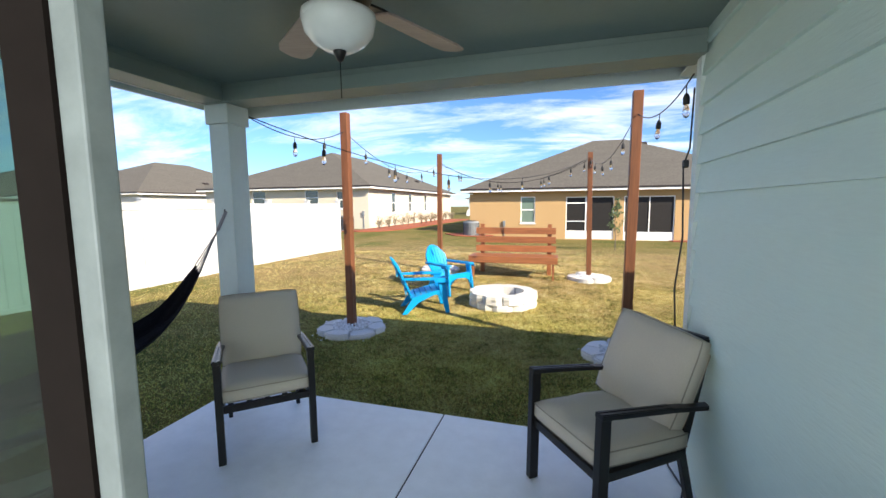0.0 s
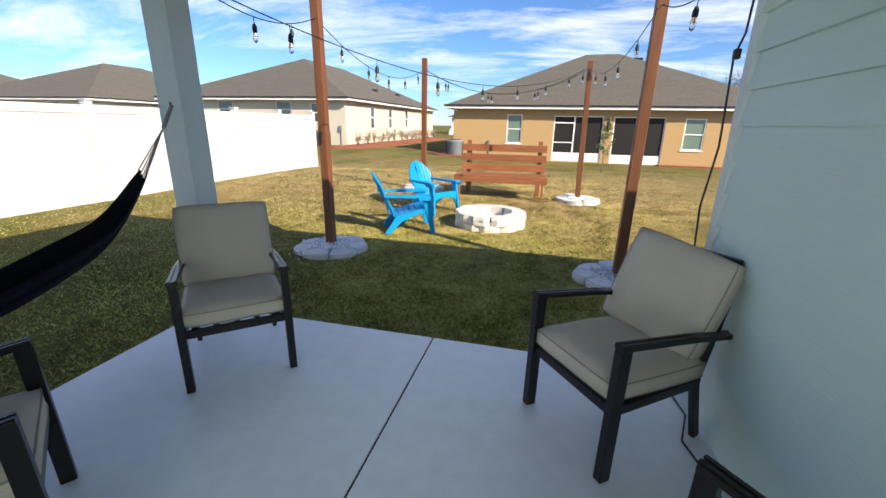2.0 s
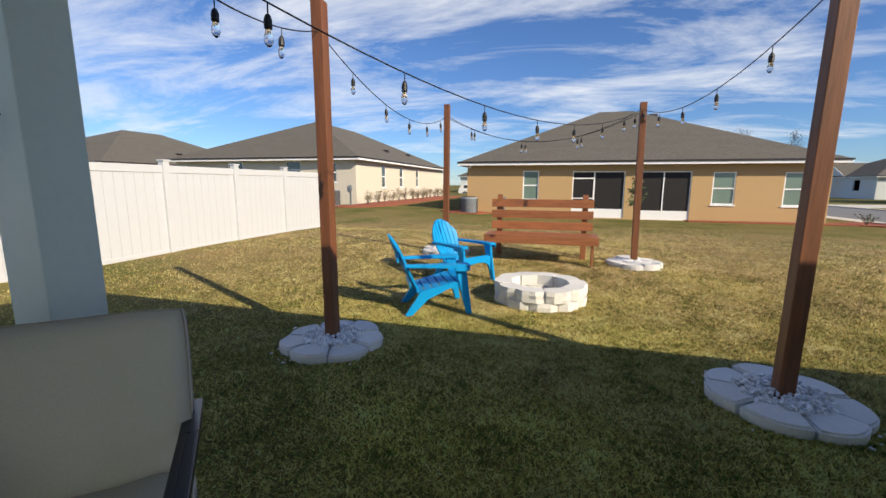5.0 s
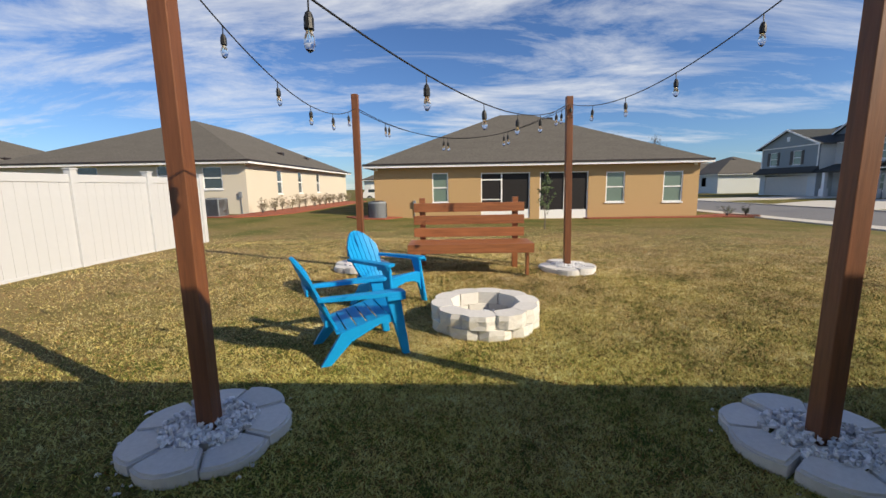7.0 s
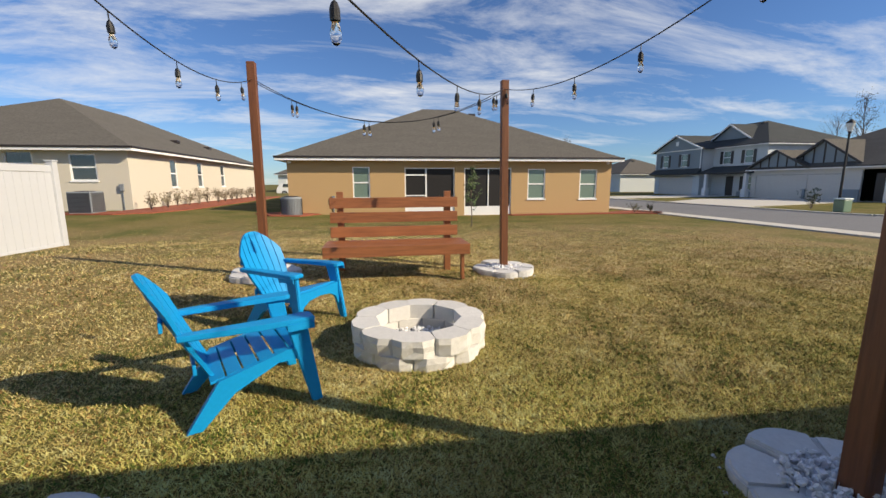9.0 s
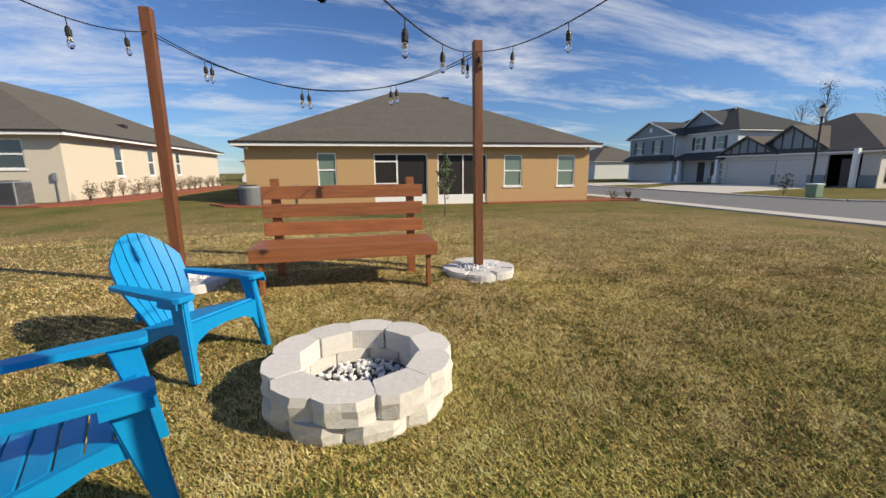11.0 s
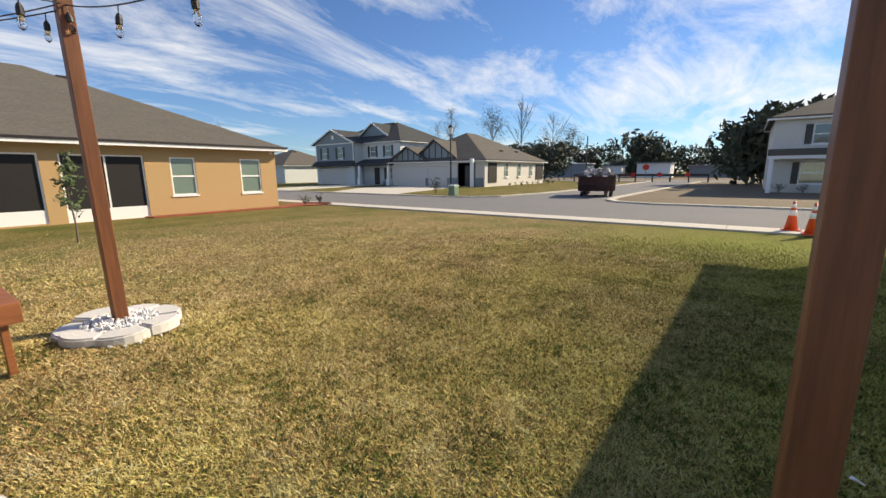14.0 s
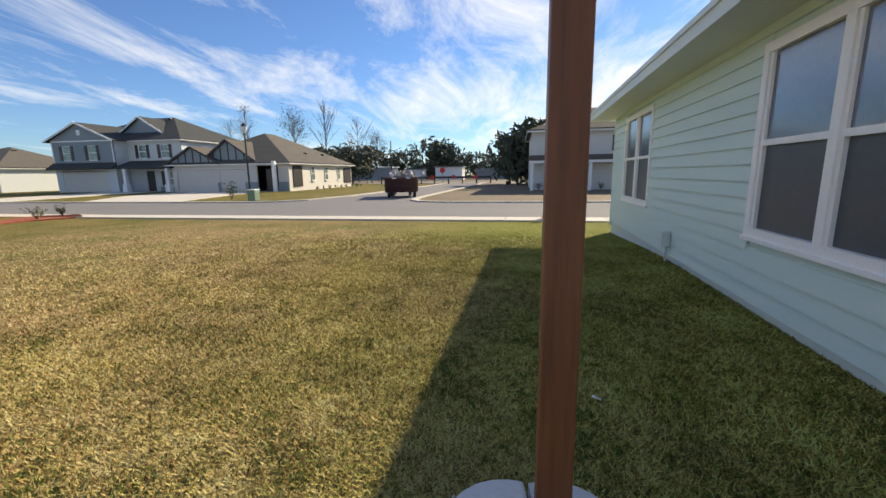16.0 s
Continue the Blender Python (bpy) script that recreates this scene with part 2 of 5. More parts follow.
M_debris = mat("mixed_rubbish", (0.4, 0.38, 0.37), 0.8, island=0.6)
M_green = mat("green_utility_box", (0.18, 0.28, 0.2), 0.5)
M_room = mat("interior_paint", (0.5, 0.5, 0.46), 0.8)
# dark green tint stands in for the outdoors mirrored in the door
M_reflection_tint = glass("reflection_green_door_glass", (0.14, 0.27, 0.22))


def green_shade_bands(m, green, lush_colour):
    """The lawn is greener by the house and towards the tan house, and straw-pink in between; by the house the tint also
    paints in shade.
    """
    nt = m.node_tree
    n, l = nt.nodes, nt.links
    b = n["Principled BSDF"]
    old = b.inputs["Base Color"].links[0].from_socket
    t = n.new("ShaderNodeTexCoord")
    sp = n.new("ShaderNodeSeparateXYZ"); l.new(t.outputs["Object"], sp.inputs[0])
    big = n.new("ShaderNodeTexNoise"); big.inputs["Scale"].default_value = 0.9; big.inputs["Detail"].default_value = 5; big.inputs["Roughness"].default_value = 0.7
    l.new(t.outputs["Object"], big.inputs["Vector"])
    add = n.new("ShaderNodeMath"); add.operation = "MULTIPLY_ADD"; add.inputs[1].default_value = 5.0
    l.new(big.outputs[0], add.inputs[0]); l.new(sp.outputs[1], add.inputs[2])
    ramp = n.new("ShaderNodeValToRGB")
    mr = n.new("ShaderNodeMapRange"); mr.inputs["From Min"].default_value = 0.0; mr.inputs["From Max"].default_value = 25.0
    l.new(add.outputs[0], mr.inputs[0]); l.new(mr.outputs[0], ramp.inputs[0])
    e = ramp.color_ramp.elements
    # full tint by the house: greener turf, also darkened to deepen the house's shade
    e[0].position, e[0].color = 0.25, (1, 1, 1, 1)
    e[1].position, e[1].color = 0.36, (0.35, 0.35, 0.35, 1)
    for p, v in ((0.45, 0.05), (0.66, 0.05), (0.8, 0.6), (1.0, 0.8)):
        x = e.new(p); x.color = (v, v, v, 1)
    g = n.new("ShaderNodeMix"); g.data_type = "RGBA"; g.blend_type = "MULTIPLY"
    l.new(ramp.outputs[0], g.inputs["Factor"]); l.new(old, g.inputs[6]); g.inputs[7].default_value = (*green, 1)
    # a lush yellow-green corner of the lawn by the street
    far = n.new("ShaderNodeVectorMath"); far.operation = "DISTANCE"; far.inputs[1].default_value = (9.8, 4.6, -0.3)
    l.new(t.outputs["Object"], far.inputs[0])
    wob = n.new("ShaderNodeMath"); wob.operation = "MULTIPLY_ADD"; wob.inputs[1].default_value = 3.0
    l.new(big.outputs[0], wob.inputs[0]); l.new(far.outputs["Value"], wob.inputs[2])
    near = n.new("ShaderNodeMapRange"); near.inputs["From Min"].default_value = 5.6; near.inputs["From Max"].default_value = 2.4
    near.inputs["To Max"].default_value = 0.8
    l.new(wob.outputs[0], near.inputs[0])
    lush = n.new("ShaderNodeMix"); lush.data_type = "RGBA"; lush.inputs[7].default_value = (*lush_colour, 1)
    l.new(near.outputs[0], lush.inputs["Factor"]); l.new(g.outputs[2], lush.inputs[6])
    l.new(lush.outputs[2], b.inputs["Base Color"])


green_shade_bands(M_grass, (0.60, 0.71, 0.43), (0.19, 0.21, 0.035))
green_shade_bands(M_blade, (0.60, 0.73, 0.41), (0.34, 0.36, 0.06))


# ---- building helpers ----
def link(name, bm, material, parent=None, label="", smooth=False, kind=""):
    me = bpy.data.meshes.new(name)
    bm.to_mesh(me)
    bm.free()
    me.materials.append(material)
    if smooth:
        me.polygons.foreach_set("use_smooth", [True] * len(me.polygons))
    ob = new(name, me)
    if parent is not None:
        ob.parent = parent
    return tagged(ob, label, kind=kind)


part = link


def share(name, ob, m, parent=None):
    """Another piece on the mesh of ob."""
    o = new(name, ob.data)
    o.parent = parent
    o.matrix_basis = m
    return o


def thing(name, m, label, category, group="", parent=None, kind=""):
    e = new(name)
    e.empty_display_size = 0.1
    e.matrix_basis = m
    if parent is not None:
        e.parent = parent
    return tagged(e, label, category, group, kind)


def box(bm, x0, x1, y0, y1, z0, z1, m=None, bev=0.0):
    vs = [bm.verts.new(Vector((x, y, z)) if m is None else m @ Vector((x, y, z))) for x in (x0, x1) for y in (y0, y1) for z in (z0, z1)]
    fs = [bm.faces.new([vs[i] for i in f]) for f in ((0, 1, 3, 2), (4, 6, 7, 5), (0, 4, 5, 1), (2, 3, 7, 6), (0, 2, 6, 4), (1, 5, 7, 3))]
    if bev:
        es = {e for f in fs for e in f.edges}
        bmesh.ops.bevel(bm, geom=list(es), offset=bev, segments=2, profile=0.5, affect="EDGES")
    return bm


def boxes(*rows, bev=0.0):
    bm = bmesh.new()
    for r in rows:
        box(bm, *r, bev=bev)
    return bm


def beam(bm, p, q, w, h, up=(0, 0, 1), bev=0.0):
    """A bar from p to q, w wide across and h deep along up."""
    p, q = Vector(p), Vector(q)
    d = (q - p)
    z = d.normalized()
    x = Vector(up).cross(z)
    x = x.normalized() if x.length > 1e-4 else Vector((1, 0, 0))
    y = z.cross(x)
    m = Matrix.Translation(p) @ Matrix((x, y, z)).transposed().to_4x4()
    return box(bm, -w / 2, w / 2, -h / 2, h / 2, 0, d.length, m, bev)


def tube(bm, pts, r, n=6, caps=True):
    """A round bar through points; r a number or a list."""
    pts = [Vector(p) for p in pts]
    rs = r if isinstance(r, (list, tuple)) else [r] * len(pts)
    rings = []
    side = None
    for i, p in enumerate(pts):
        d = (pts[min(i + 1, len(pts) - 1)] - pts[max(i - 1, 0)]).normalized()
        if side is None:
            side = d.orthogonal().normalized()
        side = (side - d * side.dot(d)).normalized()
        other = d.cross(side)
        rings.append([bm.verts.new(p + rs[i] * (math.cos(a) * side + math.sin(a) * other)) for a in (2 * math.pi * k / n for k in range(n))])
    for a, b in zip(rings, rings[1:]):
        for k in range(n):
            bm.faces.new((a[k], a[(k + 1) % n], b[(k + 1) % n], b[k]))
    if caps:
        bm.faces.new(rings[0][::-1])
        bm.faces.new(rings[-1])
    return bm


def lathe(bm, prof, n=20, m=None):
    """A turned body: prof is (radius, z) from bottom to top."""
    rings = []
    for r, z in prof:
        ring = []
        for k in range(n):
            v = Vector((r * math.cos(2 * math.pi * k / n), r * math.sin(2 * math.pi * k / n), z))
            ring.append(bm.verts.new(v if m is None else m @ v))
        rings.append(ring)
    for a, b in zip(rings, rings[1:]):
        for k in range(n):
            bm.faces.new((a[k], a[(k + 1) % n], b[(k + 1) % n], b[k]))
    bm.faces.new(rings[0][::-1])
    bm.faces.new(rings[-1])
    return bm


def prism(bm, outline, z0, z1, m=None):
    """An upright slab over an outline of (x, y)."""
    f = (lambda v: v) if m is None else (lambda v: m @ v)
    a = [bm.verts.new(f(Vector((x, y, z0)))) for x, y in outline]
    b = [bm.verts.new(f(Vector((x, y, z1)))) for x, y in outline]
    bm.faces.new(a[::-1])
    bm.faces.new(b)
    for k in range(len(a)):
        bm.faces.new((a[k], a[(k + 1) % len(a)], b[(k + 1) % len(a)], b[k]))
    return bm


def sstep(u):
    u = min(1.0, max(0.0, u))
    return u * u * (3 - 2 * u)


def ground_z(x, y):
    a, b = sstep((x - 5) / 6), sstep((y - 11) / 10) * sstep((x + 6) / 6)
    mound = 0.15 * sstep((y - 6.5) / 2.5) * sstep((14 - y) / 3) * sstep((3 - x) / 5) * sstep((x + 9) / 3)
    return mound - 0.11 - 0.22 * (1 - (1 - a) * (1 - b)) + 0.2 * sstep((-x - 5) / 6) * sstep((y - 13) / 8)


def wall(bm, w, h, holes, t=0.15, m=None):
    """A wall in the plane y=0 from x=0 to w, t thick towards +y, with holes (x0, x1, z0, z1) through it."""
    xs = sorted({0, w, *(a for o in holes for a in o[:2])})
    zs = sorted({0, h, *(a for o in holes for a in o[2:])})
    full = lambda i, j: 0 <= i < len(xs) - 1 and 0 <= j < len(zs) - 1 and not any(o[0] <= (xs[i] + xs[i + 1]) / 2 <= o[1] and o[2] <= (zs[j] + zs[j + 1]) / 2 <= o[3] for o in holes)
    f = (lambda v: Vector(v)) if m is None else (lambda v: m @ Vector(v))
    q = lambda *vs: bm.faces.new([bm.verts.new(f(v)) for v in vs])
    for i in range(len(xs) - 1):
        for j in range(len(zs) - 1):
            if not full(i, j):
                continue
            a, b, c, d = xs[i], xs[i + 1], zs[j], zs[j + 1]
            q((a, 0, c), (b, 0, c), (b, 0, d), (a, 0, d))
            q((a, t, c), (a, t, d), (b, t, d), (b, t, c))
            if not full(i - 1, j): q((a, 0, c), (a, 0, d), (a, t, d), (a, t, c))
            if not full(i + 1, j): q((b, 0, c), (b, t, c), (b, t, d), (b, 0, d))
            if not full(i, j - 1): q((a, 0, c), (a, t, c), (b, t, c), (b, 0, c))
            if not full(i, j + 1): q((a, 0, d), (b, 0, d), (b, t, d), (a, t, d))
    return bm


# ---- ground ----
def terrain():
    xs = sorted({*(-12 + 0.5 * k for k in range(57)), *(-400 + 20 * k for k in range(20)), *(20 + 5 * k for k in range(12)), *(90 + 30 * k for k in range(12))})
    ys = sorted({*(-6 + 0.5 * k for k in range(65)), *(-200 + 20 * k for k in range(10)), *(30 + 6 * k for k in range(12)), *(110 + 30 * k for k in range(12))})
    bm = bmesh.new()
    g = [[bm.verts.new((x, y, ground_z(x, y))) for y in ys] for x in xs]
    for i in range(len(xs) - 1):
        for j in range(len(ys) - 1):
            bm.faces.new((g[i][j], g[i + 1][j], g[i + 1][j + 1], g[i][j + 1]))
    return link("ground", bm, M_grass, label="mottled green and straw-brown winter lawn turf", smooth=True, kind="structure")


tagged(terrain(), category="lawn")


def flat_sheet(name, outline, z, material, label, category, t=0.05):
    return tagged(link(name, prism(bmesh.new(), outline, z - t, z), material, label=label, kind="structure"), category=category)


ROADZ = -0.33
flat_sheet("road", [(13.25, -120), (19.6, -120), (19.6, 8.0), (20.6, 10.2), (24, 10.4), (60, 9.4), (60, 15.0), (34, 15.2), (25.5, 15.7), (20.8, 16.6), (19.6, 18.5), (19.6, 160), (13.25, 160)], ROADZ + 0.02, M_asphalt, "light grey asphalt residential street with a side road", "road")
flat_sheet("cross_road", [(60, -150), (68, -150), (68, 200), (60, 200)], ROADZ + 0.03, M_asphalt, "far grey asphalt road past the barrier", "road")


def kerb(pts, label):
    bm = bmesh.new()
    for p, q in zip(pts, pts[1:]):
        beam(bm, (*p, ROADZ + 0.03), (*q, ROADZ + 0.03), 0.3, 0.12)
    return tagged(link("kerb", bm, M_walk, label=label, kind="structure"), category="kerb")


kerb([(19.75, -80), (19.75, 8.0), (20.3, 9.6), (21.4, 10.3), (24, 10.45), (59.8, 9.4)], "pale concrete kerb round the corner of the dirt yard")
kerb([(59.8, 15.1), (34, 15.3), (25.5, 15.85), (21.4, 16.7), (20.1, 17.8), (19.75, 19.5), (19.75, 150)], "pale concrete kerb of the grassy corner")
for k in range(60):
    y = -30 + 1.52 * k
    if k == 0:
        walk_way = thing("pavement", pose(0, 0, 0), "pale concrete pavement of jointed slabs along the street", "pavement", kind="structure")
        bm = boxes((11.98, 12.93, y + 0.006, y + 1.514, ROADZ - 0.04, ROADZ + 0.05), bev=0.006)
        slab0 = part("paving_slab", bm, M_walk, walk_way)
    else:
        share("paving_slab", slab0, Matrix.Translation((0, 1.52 * k, 0)), walk_way)
flat_sheet("driveway", [(19.9, 24.5), (34.4, 28.5), (34.4, 36.5), (27, 35.5), (19.9, 31.0)], ROADZ + 0.035, M_walk, "pale concrete driveway up to the garage", "driveway")
flat_sheet("driveway", [(19.9, 38), (36, 41), (36, 47), (19.9, 43)], ROADZ + 0.035, M_walk, "pale concrete driveway of the two-storey house", "driveway")
flat_sheet("dirt_yard", [(19.9, -70), (60, -70), (60, 9.25), (24, 10.28), (21.5, 10.1), (20.4, 9.4), (19.9, 7.9)], ROADZ + 0.03, M_dirt, "bare brown dirt yard with dead grass", "yard")
flat_sheet("dirt_yard", [(68, -150), (130, -150), (130, 200), (68, 200)], ROADZ + 0.03, M_dirt, "bare reddish dirt ground beyond the far road", "yard")


def mulch_bed(pts, label):
    bm = bmesh.new()
    top = [bm.verts.new((x, y, ground_z(x, y) + 0.05 + 0.0)) for x, y in pts]
    low = [bm.verts.new((x, y, ground_z(x, y) - 0.06)) for x, y in pts]
    bm.faces.new(top)
    for k in range(len(pts)):
        bm.faces.new((top[k - 1], low[k - 1], low[k], top[k]))
    bmesh.ops.recalc_face_normals(bm, faces=bm.faces)
    return tagged(link("mulch_bed", bm, M_mulch, label=label, kind="structure"), category="flower bed")


mulch_bed([(-11.5, 21.2), (-13.2, 21.2), (-13.2, 20.2), (-10.9, 19.9), (-9.9, 20.6), (-9.4, 23), (-9.4, 40), (-11.5, 40)], "red mulch bed along the cream house")
mulch_bed([(4.8, 22.0), (4.9, 21.5), (10.9, 21.4), (12.2, 20.8), (13.0, 22.0), (12.3, 23.2), (10.4, 22.4), (10.2, 22.0)], "red mulch strip along the tan house")
mulch_bed([(-5.6, 22.3), (-6.4, 21.5), (-5.6, 20.5), (-4.4, 20.5), (-3.8, 22.0)], "red mulch under the air conditioner")


# ---- own house ----
WX, WY = 0.65, 2.52          # faces of the two lap-sided walls that meet at the patio corner
EAVE = 2.36
patio = thing("patio_slab", pose(0, 0, 0), "pale blue-grey painted concrete patio slab with a control joint", "patio floor", kind="structure")
part("slab_panel", boxes((-2.62, -0.838, 0.32, 2.66, -0.16, 0.0), bev=0.006), M_slab, patio)
part("slab_panel", boxes((-0.83, 0.66, 0.32, 2.66, -0.16, 0.0), bev=0.006), M_slab, patio)
part("joint", boxes((-0.838, -0.83, 0.33, 2.655, -0.15, -0.004)), M_joint, patio, "dark joint in the concrete")


def siding(name, length, z0, z1, m, label, holes=(), gap=0.15):
    """Lapped boards on a wall in the plane y=0, x from 0 to length, facing -y."""
    w = thing(name, m, label, "wall", kind="structure")
    part("wall_core", wall(bmesh.new(), length, z1 - z0, [(a, b, c - z0, d - z0) for a, b, c, d in holes], 0.14, Matrix.Translation((0, 0.012, z0))), M_siding, w)
    z = z0
    while z < z1 - 0.02:
        top = min(z + gap + 0.02, z1)
        spans = [(0.0, length)]
        for a, b, c, d in holes:
            if c - 0.001 < top and d > z:
                spans = [s for x0, x1 in spans for s in ((x0, min(x1, a)), (max(x0, b), x1)) if s[1] - s[0] > 0.02]
        for x0, x1 in spans:
            bm = bmesh.new()
            vs = [bm.verts.new(v) for v in ((x0, -0.024, z), (x1, -0.024, z), (x1, 0.0, top), (x0, 0.0, top), (x0, 0.011, z), (x1, 0.011, z), (x1, 0.011, top), (x0, 0.011, top))]
            for f in ((0, 1, 2, 3), (5, 4, 7, 6), (1, 0, 4, 5), (3, 2, 6, 7), (0, 3, 7, 4), (2, 1, 5, 6)):
                bm.faces.new([vs[i] for i in f])
            part("siding_board", bm, M_siding, w)
        z += gap
    return w


# the long side of the house stands a little out of square with the patio
LW = Matrix.Translation((WX, WY, 0)) @ pose(0, 0.07, -0.02, 0, 0, -1.2) @ Matrix.Translation((-WX, -WY, 0))
# the wall beside the patio faces -x; the long one faces +y
tagged(link("foundation", boxes((0.67, 9.8, 2.30, WY - 0.02, -0.6, 0.12)), M_trim, label="pale painted concrete footing under the siding", kind="structure"), category="foundation").matrix_basis = LW
siding("wall_patio", 2.2, -0.105, EAVE + 0.1, Matrix.Translation((WX, WY, 0)) @ pose(0, 0, 0, 0, 0, -90), "pale grey-green lap siding beside the patio")
WIN_A, WIN_B = (6.85, 8.62, 0.63, 2.14), (1.78, 3.6, 0.62, 2.13)
LX = 9.15
siding("wall_lawn", LX, 0.0, EAVE + 0.1, LW @ Matrix.Translation((WX + LX, WY, 0)) @ pose(0, 0, 0, 0, 0, 180), "pale grey-green lap siding along the lawn", [(WX + LX - w[1], WX + LX - w[0], w[2], w[3]) for w in (WIN_A, WIN_B)])
siding("wall_street", 6.0, 0.0, EAVE + 0.1, LW @ Matrix.Translation((9.8, WY - 6.0, 0)) @ pose(0, 0, 0, 0, 0, 90), "pale lap siding on the street side")
tagged(link("corner_trim", boxes((WX - 0.028, WX + 0.07, WY - 0.05, WY + 0.024, -0.02, EAVE + 0.1)), M_trim, label="pale corner board of the siding", kind="structure"), category="trim")
tagged(link("corner_trim", boxes((9.74, 9.82, WY - 0.05, WY + 0.021, -0.1, EAVE + 0.1)), M_trim, label="pale corner board of the siding by the street", kind="structure"), category="trim").matrix_basis = LW


def double_window(x0, x1, z0, z1):
    m = LW @ Matrix.Translation((x1, WY, 0)) @ pose(0, 0, 0, 0, 0, 180)
    w = x1 - x0
    e = thing("window", m, "white-framed double window, sky-reflecting upper panes and dark lower screens", "window", "windows of the green house", kind="structure")
    f = 0.05
    xm, zm = w / 2, (z0 + z1) / 2 - 0.0
    bm = boxes((-f, f * 0.6, -0.03, 0.06, z0 - f, z1 + f), (w - f * 0.6, w + f, -0.03, 0.06, z0 - f, z1 + f), (f * 0.6, w - f * 0.6, -0.03, 0.06, z1 - f * 0.6, z1 + f), (f * 0.6, w - f * 0.6, -0.03, 0.06, z0 - f, z0 + f * 0.6), (xm - 0.045, xm + 0.045, -0.028, 0.06, z0 + f * 0.6, z1 - f * 0.6))
    part("window_frame", bm, M_white, e)
    for a, b in ((f * 0.6, xm - 0.045), (xm + 0.045, w - f * 0.6)):
        part("sash", boxes((a, b, -0.015, 0.03, zm - 0.025, zm + 0.025), (a, a + 0.03, -0.01, 0.03, z0 + 0.03, z1 - 0.03), (b - 0.03, b, -0.01, 0.03, z0 + 0.03, z1 - 0.03)), M_white, e, "white sash rail")
        part("pane", boxes((a + 0.03, b - 0.03, 0.012, 0.018, zm + 0.025, z1 - 0.03)), M_ownpane, e, "reflecting clear pane")
        part("pane", boxes((a + 0.03, b - 0.03, 0.02, 0.026, z0 + 0.03, zm - 0.025)), M_ownscreen, e, "dark insect-screened pane")
    part("window_sill", boxes((-0.06, w + 0.06, -0.05, 0.0, z0 - f - 0.03, z0 - f)), M_white, e)


for w in (WIN_A, WIN_B):
    double_window(*w)

# roof over the house: eave along the lawn, its gutter-less fascia and soffit, hips behind
OV = 0.52


def own_roof():
    e = thing("own_roof", LW, "grey shingle roof with pale fascia and boxed eaves", "roof", kind="structure")
    x0, x1, y1, y0 = -2.95, 9.8 + 0.35, WY + OV, -6.0
    ze = EAVE + 0.12
    bm = bmesh.new()
    mid, s = (y0 + y1) / 2, 0.5
    run = (y1 - y0) / 2
    v = [bm.verts.new(p) for p in ((x0, y0, ze), (x1, y0, ze), (x1, y1, ze), (x0, y1, ze), (x0 + run, mid, ze + run * s), (x1 - run, mid, ze + run * s))]
    for f in ((0, 1, 5, 4), (1, 2, 5), (2, 3, 4, 5), (3, 0, 4), (3, 2, 1, 0)):
        bm.faces.new([v[i] for i in f])
    part("roof_slope", bm, M_roof, e, "weathered grey shingle slopes")
    bm = boxes((x0, x1, y1 - 0.02, y1, ze - 0.16, ze), (x1 - 0.02, x1, y0, y1 - 0.02, ze - 0.16, ze), (x0, x0 + 0.02, y0, y1 - 0.02, ze - 0.16, ze))
    part("fascia", bm, M_trim, e, "pale painted fascia board")
    part("drip_edge", boxes((x0 - 0.02, x1 + 0.02, y1, y1 + 0.02, ze - 0.04, ze + 0.015), (x1, x1 + 0.02, y0, y1, ze - 0.04, ze + 0.015)), M_trim, e, "pale metal drip edge")
    bm = boxes((WX, x1 - 0.02, WY, y1 - 0.02, ze - 0.15, ze - 0.135), (9.8, x1 - 0.02, y0 + 0.1, WY, ze - 0.15, ze - 0.135))
    part("soffit", bm, M_trim, e, "pale boxed soffit")


own_roof()

# patio roof: beams, ceiling, column
CEIL, BB = 2.37, 2.245
tagged(link("ceiling", boxes((-2.9, WX, 0.3, 2.9, CEIL, CEIL + 0.02)), M_shaded_ceiling, label="pale grey-green flat patio ceiling, darkened for shade", kind="structure"), category="ceiling")
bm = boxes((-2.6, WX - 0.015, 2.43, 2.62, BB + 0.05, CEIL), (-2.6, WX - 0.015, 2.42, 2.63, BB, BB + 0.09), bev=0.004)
tagged(link("beam", bm, M_shaded_ceiling, label="pale boxed front beam of the patio roof, darkened for shade", kind="structure"), category="beam")
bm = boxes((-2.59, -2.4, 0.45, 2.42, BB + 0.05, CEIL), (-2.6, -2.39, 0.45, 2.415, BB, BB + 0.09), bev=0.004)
tagged(link("beam", bm, M_shaded_ceiling, label="pale boxed side beam of the patio roof, darkened for shade", kind="structure"), category="beam")
bm = bmesh.new()
for k in range(34):
    box(bm, -2.5 + 0.095 * k, -2.44 + 0.095 * k, 2.62, 2.925, BB + 0.085, BB + 0.092)
box(bm, -2.95, WX, 2.64, 2.93, BB + 0.094, BB + 0.104)
tagged(link("soffit", bm, M_white, label="white vented vinyl soffit strip outside the beam", kind="structure"), category="soffit")
tagged(link("soffit", boxes((-2.93, -2.61, 0.4, 2.62, BB + 0.09, BB + 0.1)), M_white, label="white vinyl soffit strip beside the patio", kind="structure"), category="soffit")
col = thing("column", pose(-2.5, 2.56, 0), "square pale grey boxed patio column with a cap", "column", kind="structure")
part("shaft", boxes((-0.088, 0.088, -0.088, 0.088, 0.0, BB - 0.14), bev=0.004), M_trim, col)
part("capital", boxes((-0.105, 0.105, -0.105, 0.105, BB - 0.14, BB), bev=0.006), M_trim, col)

